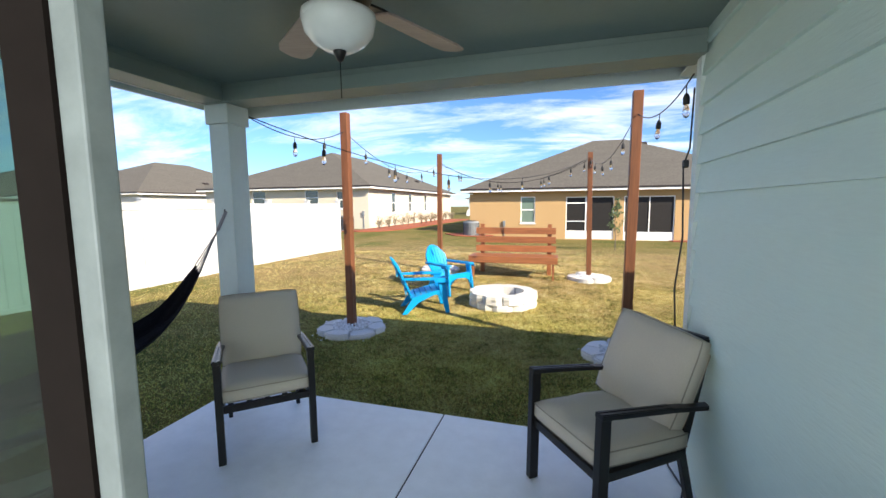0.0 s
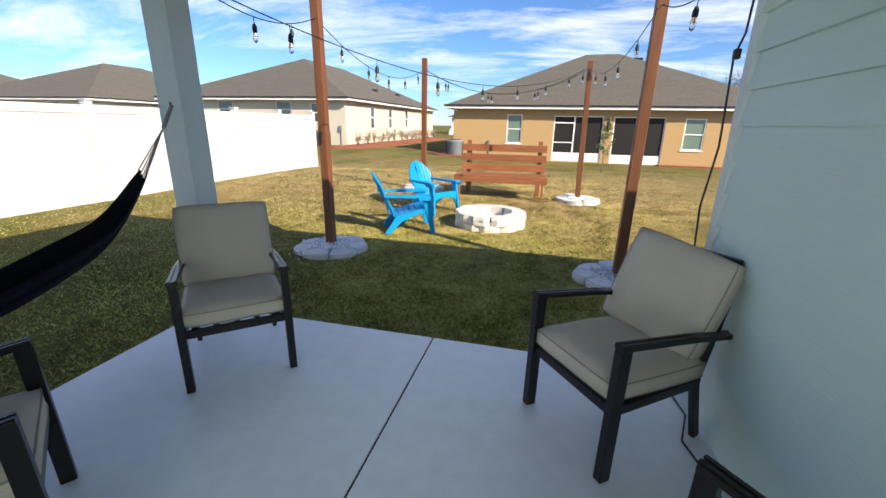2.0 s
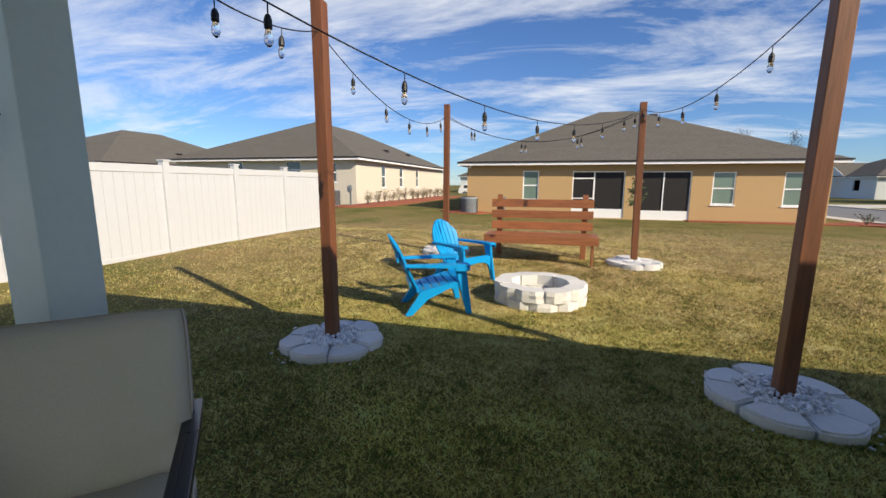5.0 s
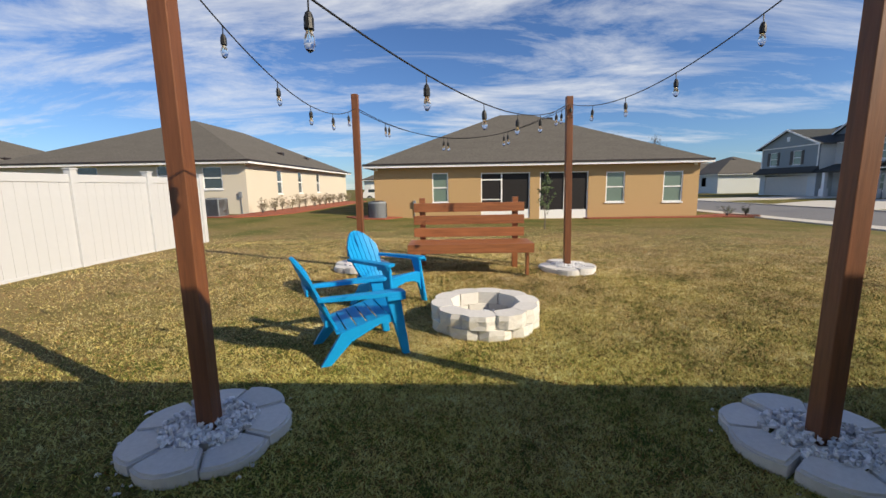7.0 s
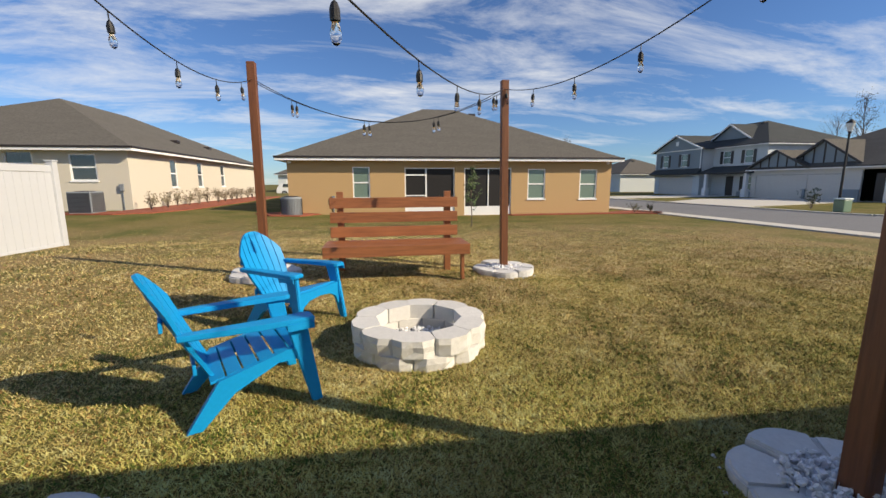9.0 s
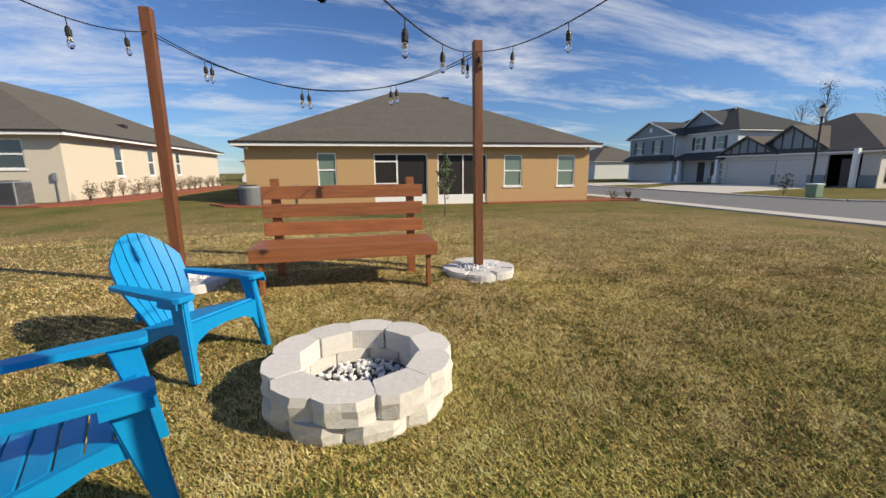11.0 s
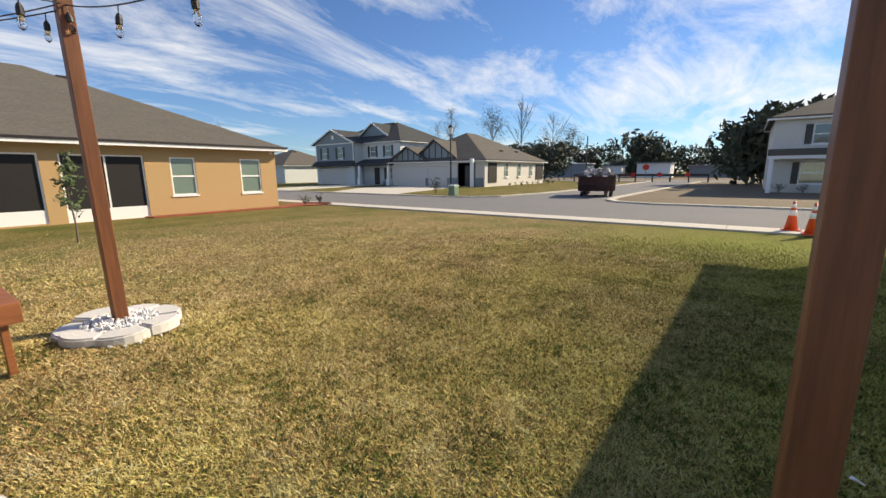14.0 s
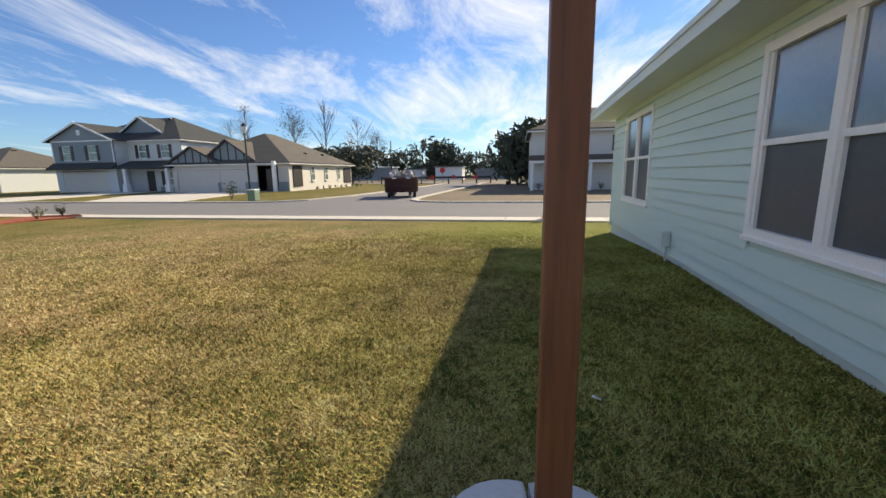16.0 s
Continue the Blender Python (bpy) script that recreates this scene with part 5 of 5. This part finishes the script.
def bulb_parts(holder):
    bm = bmesh.new()
    tube(bm, [(0, 0, 0), (0, 0, -0.05)], 0.0035, 5)
    lathe(bm, [(0.012, -0.115), (0.0185, -0.11), (0.0185, -0.075), (0.012, -0.055), (0.005, -0.048)], 10)
    s = part("socket", bm, M_black, holder, "black rubber lamp socket")
    bm = bmesh.new()
    lathe(bm, [(0.003, -0.19), (0.014, -0.182), (0.021, -0.162), (0.02, -0.145), (0.012, -0.118), (0.011, -0.115)], 12)
    g = part("bulb", bm, M_bulb, holder, "clear glass bulb", smooth=True)
    return s, g


first_bulb = None


def string(p, q, sag, spacing, offset=0.3, n=28):
    global first_bulb
    pts = catenary(Vector(p), Vector(q), sag, n)
    e = thing("string_light", pose(*pts[0]), "black cable of string lights with hanging clear bulbs", "string lights", "runs of string lights")
    part("cable", tube(bmesh.new(), [v - pts[0] for v in pts], 0.0045, 6), M_black, e, smooth=True)
    total = sum((b - a).length for a, b in zip(pts, pts[1:]))
    d = offset
    while d < total - 0.1:
        acc = 0
        for a, b in zip(pts, pts[1:]):
            l = (b - a).length
            if acc + l >= d:
                pos = a.lerp(b, (d - acc) / l)
                break
            acc += l
        m = Matrix.Translation(pos - pts[0]) @ pose(0, 0, 0, random.uniform(-5, 5), random.uniform(-5, 5), random.uniform(0, 90))
        if first_bulb is None:
            s, g = bulb_parts(e)
            first_bulb = (s, g)
            s.matrix_basis = m; g.matrix_basis = m
        else:
            for o in first_bulb:
                c = share(o.name.split(".")[0], o, m, e)
                c["label"] = o["label"]
        d += spacing
    return e


def tie(k, z):
    """Where a cable is tied to a post, at the height z."""
    t = post_top(k)
    return Vector((t.x - (t.z - z) * math.sin(radians(LEAN[k])), t.y, z))


colh = Vector((-2.42, 2.65, 2.2))
corner = Vector((0.63, 2.63, 2.2))
string(colh, tie("A", 2.42), 0.14, 0.64, 0.73)
string(colh, tie("D", 2.42), 0.46, 0.86, 0.70)
string(tie("A", 2.40), tie("C", 2.42), 0.34, 0.78, 0.56)
string(tie("C", 2.40), tie("D", 2.38), 0.43, 0.89, 0.48)
string(tie("C", 2.43), tie("D", 2.42), 0.47, 0.89, 0.55)
string(tie("D", 2.41), tie("B", 2.38), 0.28, 0.88, 0.06)
string(tie("B", 2.37), corner, 0.12, 0.68, 1.04)

# air conditioners
def ac_unit(m, label, square=False):
    e = thing("air_conditioner", m, label, "air conditioner", "air conditioners of the houses")
    n = 4 if square else 22
    r = 0.42
    part("base_slab", boxes((-0.5, 0.5, -0.5, 0.5, -0.06, 0.04)), M_walk, e, "concrete pad")
    if square:
        part("body", boxes((-0.4, 0.4, -0.4, 0.4, 0.04, 0.88), bev=0.03), M_ac, e)
        bm = bmesh.new()
        for k in range(24):
            z = 0.12 + 0.03 * k
            box(bm, -0.37, 0.37, -0.412, -0.4, z, z + 0.012)
            box(bm, 0.4, 0.412, -0.37, 0.37, z, z + 0.012)
        part("louvre", bm, M_dark, e, "dark louvre slots")
    else:
        part("body", lathe(bmesh.new(), [(r, 0.04), (r, 0.8), (r - 0.03, 0.86), (0.1, 0.88)], 24), M_ac, e)
        bm = bmesh.new()
        for k in range(40):
            a = 2 * math.pi * k / 40
            beam(bm, (1.01 * r * math.cos(a), 1.01 * r * math.sin(a), 0.1), (1.01 * r * math.cos(a), 1.01 * r * math.sin(a), 0.78), 0.012, 0.012)
        part("louvre", bm, M_dark, e, "dark louvre slots")
    part("fan_grille", lathe(bmesh.new(), [(0.3, 0.87), (0.3, 0.9), (0.06, 0.91)], 20), M_dark, e, "dark fan grille")


ac_unit(pose(-4.85, 21.2, -0.22), "grey round-cornered air conditioner on a concrete pad")
ac_unit(pose(-12.2, 20.75, 0.05), "grey boxy air conditioner beside the cream house", True)

# outlet box on the green wall
ob_ = thing("outlet_box", LW @ pose(5.6, WY + 0.02, -0.08), "pale weathered electrical box with conduit on the siding", "outlet")
part("cover", boxes((-0.07, 0.07, 0.0, 0.11, 0.2, 0.42), bev=0.012), M_trim, ob_)
part("conduit", tube(bmesh.new(), [(0, 0.03, 0.2), (0, 0.03, -0.25)], 0.014, 8), M_trim, ob_)

# plug and cord at the patio corner
cord = thing("extension_cord", pose(0, 0, 0), "black outdoor cord hanging at the corner of the siding", "cord")
part("cable", tube(bmesh.new(), [(0.63, 2.6, 2.12), (0.625, 2.61, 1.8), (0.60, 2.62, 1.7), (0.61, 2.6, 1.3), (0.585, 2.61, 1.0), (0.6, 2.6, 0.7), (0.59, 2.6, 0.35), (0.6, 2.58, 0.012), (0.56, 2.45, 0.008), (0.59, 2.25, 0.008), (0.52, 2.05, 0.008), (0.58, 1.8, 0.008), (0.56, 1.6, 0.008)], 0.005, 6), M_black, cord, smooth=True)
part("plug", boxes((0.595, 0.625, 2.605, 2.635, 1.69, 1.735), bev=0.006), M_black, cord)
part("plug", boxes((0.54, 0.575, 1.53, 1.6, 0.0, 0.03), bev=0.005), M_black, cord)


# ---- street things ----
def street_lamp(x, y):
    e = thing("street_lamp", pose(x, y, ROADZ), "black post-top street lamp on the grassy corner", "street lamp")
    part("pole", lathe(bmesh.new(), [(0.13, 0), (0.11, 0.5), (0.06, 0.6), (0.045, 3.9), (0.07, 3.95), (0.07, 4.0)], 12), M_black, e)
    part("lantern", lathe(bmesh.new(), [(0.09, 4.0), (0.17, 4.35), (0.18, 4.4)], 12), M_frost, e)
    part("cap", lathe(bmesh.new(), [(0.2, 4.4), (0.14, 4.5), (0.02, 4.62)], 12), M_black, e)


street_lamp(22.3, 20.9)
ub = thing("utility_box", pose(21.6, 20.2, ROADZ), "pale green utility pedestal in the grass", "utility box")
part("body", boxes((-0.25, 0.25, -0.25, 0.25, 0, 0.62), bev=0.04), M_green, ub)
part("lid", boxes((-0.28, 0.28, -0.28, 0.28, 0.62, 0.7), bev=0.03), M_trim, ub)


def cone(x, y, label):
    e = thing("traffic_cone", pose(x, y, ROADZ + 0.05), label, "traffic cone", "cones at the kerb")
    part("base_plate", boxes((-0.18, 0.18, -0.18, 0.18, 0, 0.03), bev=0.008), M_orange, e)
    part("body", lathe(bmesh.new(), [(0.14, 0.03), (0.025, 0.72)], 16), M_orange, e, smooth=True)
    part("band", lathe(bmesh.new(), [(0.089, 0.37), (0.067, 0.5)], 16), M_white, e, "white reflective band", smooth=True)
    part("band", lathe(bmesh.new(), [(0.057, 0.56), (0.042, 0.65)], 16), M_white, e, "white reflective band", smooth=True)


cone(11.95, 3.33, "orange traffic cone with white bands on the pavement")
cone(12.6, 3.66, "orange traffic cone with white bands by the road")

dp = thing("dumpster", pose(25.4, 12.05, ROADZ + 0.02, 0, 0, 13), "maroon roll-off dumpster heaped with rubbish", "dumpster")
bm = bmesh.new()
prism(bm, [(-1.25, 0.32), (1.1, 0.32), (1.75, 1.2), (-1.75, 1.2)], -0.95, 0.95, pose(0, 0, 0, 90, 0, 0))
part("body", bm, M_dump, dp)
bm = bmesh.new()
for k in range(7):
    box(bm, -1.2 + 0.36 * k, -1.12 + 0.36 * k, -1.02, 1.02, 0.35, 1.18)
box(bm, -1.8, 1.8, -1.05, 1.05, 1.16, 1.25)
box(bm, -1.5, -1.4, -1.05, 1.05, 0.72, 0.8)
part("rib", bm, M_dump, dp, "steel ribs and rim")
for x in (-1.0, 0.9):
    for y in (-0.8, 0.8):
        part("wheel", lathe(bmesh.new(), [(0.15, -0.08), (0.15, 0.08)], 14, pose(x, y, 0.15, 90, 0, 0)), M_black, dp)
part("skid", boxes((-1.2, 1.1, -0.6, -0.45, 0.12, 0.33), (-1.2, 1.1, 0.45, 0.6, 0.12, 0.33)), M_dump, dp)
part("sticker", boxes((-1.803, -1.799, 0.25, 0.5, 1.17, 1.24), (-1.803, -1.799, -0.6, -0.35, 1.17, 1.24)), M_white, dp, "pale stickers")
bm = bmesh.new()
for k in range(120):
    s = random.uniform(0.08, 0.28)
    bmesh.ops.create_cube(bm, size=1, matrix=pose(random.gauss(0, 0.7), random.uniform(-0.75, 0.75), 1.18 + random.uniform(0, 0.42) * (1 - 0.3 * random.random()), random.uniform(0, 360), random.uniform(0, 360), random.uniform(0, 360)) @ Matrix.Diagonal((s * 1.6, s, s * 0.5, 1)))
link("rubbish", bm, M_debris, dp, "heaped mixed building rubbish", kind="stuff")

br = thing("road_barrier", pose(57.5, 8.4, ROADZ), "long dark rail barrier with red signs across the road end", "barrier")
bm = boxes((-0.05, 0.05, 0, 16.2, 0.75, 1.05))
part("rail", bm, M_dark, br)
for k in range(9):
    part("post", boxes((-0.1, 0.1, 2 * k, 2 * k + 0.15, 0, 1.05)), M_dark, br)
for y in (2.2, 5.3, 8.4, 14.5):
    part("red_sign", lathe(bmesh.new(), [(0.3, 0), (0.3, 0.03)], 8, pose(-0.1, y, 0.95, 0, -90, 0)), M_red, br, "red reflector sign")
part("red_sign", lathe(bmesh.new(), [(0.4, 0), (0.4, 0.03)], 8, pose(-0.14, 6.9, 1.9, 0, -90, 0)), M_red, br, "red octagonal sign")
part("sign_post", boxes((-0.12, -0.07, 6.87, 6.93, 0, 1.9)), M_ac, br)


def car(m, material, label, name="car"):
    e = thing(name, m, label, "car")
    prof = [(-2.2, 0.35), (2.2, 0.35), (2.25, 0.7), (2.1, 0.95), (1.2, 1.05), (0.6, 1.5), (-1.6, 1.55), (-2.15, 1.05), (-2.25, 0.7)]
    bm = bmesh.new()
    a = [bm.verts.new((x, -0.88, z)) for x, z in prof]
    b = [bm.verts.new((x, 0.88, z)) for x, z in prof]
    bm.faces.new(a); bm.faces.new(b[::-1])
    for k in range(len(prof)):
        bm.faces.new((a[k - 1], b[k - 1], b[k], a[k]))
    bmesh.ops.recalc_face_normals(bm, faces=bm.faces)
    bmesh.ops.bevel(bm, geom=list(bm.edges), offset=0.05, segments=2, affect="EDGES")
    part("body", bm, material, e)
    for s in (-1, 1):
        part("side_window", prism(bmesh.new(), [(-1.55, 1.08), (0.95, 1.08), (0.5, 1.42), (-1.45, 1.45)][::-1], 0.88, 0.895, pose(0, 0, 0, 90, 0, 0) if s < 0 else pose(0, 1.775, 0, 90, 0, 0)), M_pane, e, "dark side glass")
        for x in (-1.35, 1.4):
            w = part("wheel", lathe(bmesh.new(), [(0.34, -0.11), (0.34, 0.11)], 20, pose(x, s * 0.8, 0.34, 90, 0, 0)), M_black, e)
            part("rim", lathe(bmesh.new(), [(0.2, -0.12), (0.2, 0.12)], 14, pose(x, s * 0.81, 0.34, 90, 0, 0)), M_ac, w)
    return e


car(pose(-10.6, 54, -0.3, 0, 0, 5), M_carwhite, "white car parked in the far driveway")


# ---- plants ----
def leaf_cloud(bm, centre, radius, n, size, squash=1.0):
    for _ in range(n):
        d = Vector((random.gauss(0, 1), random.gauss(0, 1), random.gauss(0, 1)))
        d = d.normalized() * random.random() ** 0.4
        p = Vector(centre) + Vector((d.x * radius, d.y * radius, d.z * radius * squash))
        a = Vector((random.gauss(0, 1), random.gauss(0, 1), random.gauss(0, 1))).normalized()
        b = a.orthogonal().normalized()
        s = size * random.uniform(0.6, 1.3)
        v = [bm.verts.new(p + q) for q in (a * s, b * s * 0.5, -a * s, -b * s * 0.5)]
        bm.faces.new(v)


def tree(m, h, label, crown=True, spread=2.0, leaf=0.2, density=260, material=None, twigs=30, crown_low=0.45, trunk=0.12):
    e = thing("tree", m, label, "tree", "trees beyond the street")
    bm = bmesh.new()
    pts = [(0, 0, 0)]
    for k in range(1, 6):
        pts.append((random.uniform(-0.05, 0.05) * h * 0.3, random.uniform(-0.05, 0.05) * h * 0.3, h * 0.92 * k / 5))
    tube(bm, pts, [trunk * (1 - 0.15 * k) for k in range(6)], 7)
    ends = []
    for k in range(twigs):
        s = random.uniform(crown_low * 0.8, 0.95)
        a = random.uniform(0, 6.283)
        p = Vector(pts[min(5, int(s * 5))]).lerp(Vector(pts[min(5, int(s * 5) + 1)]), s * 5 % 1)
        l = spread * (1.1 - s) * random.uniform(0.7, 1.3)
        q = p + Vector((math.cos(a) * l, math.sin(a) * l, l * random.uniform(0.9, 2.0)))
        mid = p.lerp(q, 0.5) + Vector((0, 0, 0.06 * l))
        tube(bm, [p, mid, q], [trunk * 0.3, trunk * 0.2, trunk * 0.06], 4)
        ends += [mid, q]
        for _ in range(3):
            q2 = mid.lerp(q, random.random()) + Vector((random.gauss(0, 0.25), random.gauss(0, 0.25), random.uniform(0.1, 0.5))) * spread * 0.5
            tube(bm, [mid, q2], [trunk * 0.12, trunk * 0.04], 3)
            ends.append(q2)
    part("trunk", bm, M_bark, e)
    if crown:
        bm = bmesh.new()
        for p in ends:
            leaf_cloud(bm, p, spread * 0.33, max(3, density // len(ends)), leaf)
        part("crown", bm, material or M_far, e, kind="stuff")
    return e


tree(pose(1.75, 16.3, ground_z(1.75, 16.3)), 2.0, "young slender magnolia sapling on the lawn", spread=0.36, leaf=0.06, density=300, material=M_leaf, twigs=14, crown_low=0.25, trunk=0.022)
for x, y, h, kind in ((58, 46, 13, 0), (63, 41, 12, 1), (66, 37, 14, 2), (70, 33, 12, 2), (72, 30, 9, 1), (62, 52, 11, 2), (40, 90, 12, 0), (34, 96, 12, 1), (28, 100, 13, 1), (22, 98, 11, 1)):
    tree(pose(x, y, ROADZ, 0, 0, random.uniform(0, 360)), h, ("sparse tall tree with thin foliage", "green bushy oak tree", "bare winter tree with thin twigs")[kind], crown=kind < 2, spread=h * (0.2 if kind == 0 else 0.34), leaf=0.11 if kind else 0.09, density=420 if kind == 0 else 1300, twigs=34, trunk=h * 0.008, material=M_sparse)


def tree_belt(name, rows, label):
    """Far woods as one object: uneven clumps of leaves on a line."""
    e = new(name)
    tagged(e, label, "woods")
    bm = bmesh.new()
    rng = random.Random(5)
    for x, y, r, h, n in rows:
        for _ in range(n):
            c = (x + rng.gauss(0, r * 0.6), y + rng.gauss(0, r * 0.6), ROADZ + h * rng.uniform(0.15, 0.82))
            leaf_cloud(bm, c, h * 0.17, 26, h * 0.06)
    part("crown", bm, M_far, e, kind="stuff")


tree_belt("woods", [(110 + 8 * math.sin(k * 1.7), 70 - 7.5 * k, 5, 8.5 + 2.5 * math.sin(k * 2.3), 60) for k in range(24)], "belt of far green woods beyond the road")
tree_belt("woods", [(50, 2, 2.5, 8, 90), (54, -3, 3, 9, 90), (49, -6, 3, 8.5, 60), (53, 5, 2, 7, 60)], "dense dark green oak thicket behind the two-storey house")
tree_belt("woods", [(60, 36, 3, 6, 40), (64, 31, 3, 7, 50), (58, 40, 3, 7, 40), (52, 44, 3, 6, 30)], "green undergrowth behind the garage house")


def shrub(x, y, s, label, material, group):
    e = thing("shrub", pose(x, y, ground_z(x, y) + 0.03, 0, 0, random.uniform(0, 360)), label, "shrub", group)
    bm = bmesh.new()
    tips = []
    for _ in range(14):
        q = Vector((random.gauss(0, 0.22), random.gauss(0, 0.22), random.uniform(0.4, 0.85))) * s
        tube(bm, [(0, 0, 0), q * 0.5 + Vector((0, 0, 0.05)), q], [0.008, 0.006, 0.003], 3)
        tips += [q, q * 0.7]
    part("stem", bm, M_bark, e)
    bm = bmesh.new()
    for p in tips:
        leaf_cloud(bm, p, 0.13 * s, 9, 0.045 * s)
    part("foliage", bm, material, e, kind="stuff")


for k in range(15):
    shrub(-10.75 + random.uniform(-0.1, 0.1), 22.3 + 1.2 * k, random.uniform(0.75, 1.05), "half-bare shrub with dry pale leaves in red mulch", M_leafdry, "shrubs along the cream house")
for x, y in ((11.3, 21.7), (12.3, 21.9)):
    shrub(x, y, 0.55, "small green shrub in red mulch", M_leaf, "shrubs at the tan house corner")
for k in range(8):
    shrub(33.6, 3.0 - 1.2 * k, 0.7, "small dark shrub at the foot of the beige house", M_leaf, "shrubs of the beige house")
for k in range(9):
    shrub(36 + 1.4 * k, 23.6, 0.5, "small shrub along the garage house", M_leaf, "shrubs of the garage house")
shrub(22.0, 22.0, 1.3, "rounded green shrub near the street lamp", M_leaf, "shrubs on the corner")

# far utility pole and sheds beyond the road
pl = thing("utility_pole", pose(80, 30, ROADZ), "tall bare wooden utility pole", "utility pole")
part("pole", lathe(bmesh.new(), [(0.16, 0), (0.1, 8.0)], 8), M_bark, pl)
for x, y, w, d, h, mt, lb in ((92, 44, 6, 20, 3.0, M_bluegrey, "long blue metal shed beyond the road"), (90, 20, 5, 6, 2.8, M_white, "white shed beyond the road"), (92, 10, 4, 8, 2.2, M_ac, "grey trailer beyond the road"), (94, 29, 4, 4, 2.4, M_white, "small white trailer beyond the road")):
    s = thing("shed", pose(x, y, ROADZ), lb, "shed")
    part("wall", boxes((0, w, -d / 2, d / 2, 0, h)), mt, s)
    part("roof", boxes((-0.5, w + 0.3, -d / 2 - 0.3, d / 2 + 0.3, h, h + 0.2)), M_white if mt is M_bluegrey else M_ac, s)


def scrap(x, y, rz):
    z = ground_z(x, y) + 0.02
    bm = bmesh.new()
    v = [bm.verts.new(p) for p in ((-0.02, -0.01, 0), (0.025, -0.012, 0.012), (0.03, 0.006, 0.004), (0.0, 0.012, 0.016), (-0.022, 0.008, 0.002))]
    bm.faces.new(v)
    bmesh.ops.solidify(bm, geom=list(bm.faces), thickness=0.002)
    o = link("paper_scrap", bm, M_white, label="small crumpled white paper scrap on the grass")
    o.matrix_basis = pose(x, y, z, 0, 0, rz)
    tagged(o, category="litter")


scrap(-3.15, 4.75, 20)
scrap(1.72, 4.12, 70)


# ---- grass blades ----
def grass(name, n, x0, x1, y0, y1, seed, hmin, hmax, w):
    """Loose blades of a clipped lawn as one mesh; spread round a middle (x0, y0)."""
    rng = np.random.default_rng(seed)
    x, y = rng.normal(x0, x1, n), rng.normal(y0, y1, n)
    keep = (x > -10) & (x < 11.8) & (y > -1) & (y < 22) & ~((x > -2.66) & (x < 0.7) & (y < 2.70)) & ~((x > 0.6) & (y < WY + 0.02 - 0.03 * (x - 0.6)))
    for px, py, _ in POSTS.values():
        keep &= (x - px) ** 2 + (y - py) ** 2 > 0.40 ** 2
    keep &= (x - PIT[0]) ** 2 + (y - PIT[1]) ** 2 > 0.5 ** 2
    x, y = x[keep], y[keep]
    n = len(x)
    ss = lambda u: np.clip(u, 0, 1) ** 2 * (3 - 2 * np.clip(u, 0, 1))
    mound = 0.15 * ss((y - 6.5) / 2.5) * ss((14 - y) / 3) * ss((3 - x) / 5) * ss((x + 9) / 3)
    z = mound - 0.11 - 0.22 * (1 - (1 - ss((x - 5) / 6)) * (1 - ss((y - 11) / 10) * ss((x + 6) / 6))) + 0.2 * ss((-x - 5) / 6) * ss((y - 13) / 8)
    a, h = rng.uniform(0, 6.283, n), rng.uniform(hmin, hmax, n)
    lean = rng.uniform(0.015, 0.055, n) / h
    dx, dy = np.cos(a), np.sin(a)
    v = np.empty((n, 3, 3), np.float32)
    v[:, 0] = np.stack([x - dy * w / 2, y + dx * w / 2, z - 0.003], 1)
    v[:, 1] = np.stack([x + dy * w / 2, y - dx * w / 2, z - 0.003], 1)
    v[:, 2] = np.stack([x + dx * lean * h, y + dy * lean * h, z + h], 1)
    me = bpy.data.meshes.new(name)
    me.vertices.add(3 * n); me.loops.add(3 * n); me.polygons.add(n)
    me.vertices.foreach_set("co", v.ravel())
    me.loops.foreach_set("vertex_index", np.arange(3 * n, dtype=np.int32))
    me.polygons.foreach_set("loop_start", np.arange(0, 3 * n, 3, dtype=np.int32))
    me.update(calc_edges=True)
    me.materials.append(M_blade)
    return tagged(new(name, me), "short clipped grass, green and straw-brown, on the lawn", "grass", kind="stuff")


grass("grass", 420000, 0.2, 2.6, 5.2, 2.4, 1, 0.004, 0.02, 0.009)
grass("grass", 200000, 0.4, 2.4, 5.4, 2.2, 3, 0.014, 0.030, 0.0075)
grass("grass", 330000, 0.0, 4.6, 6.0, 5.0, 2, 0.005, 0.022, 0.016)
grass("grass", 300000, 4.2, 2.0, 5.6, 1.8, 4, 0.010, 0.030, 0.012)
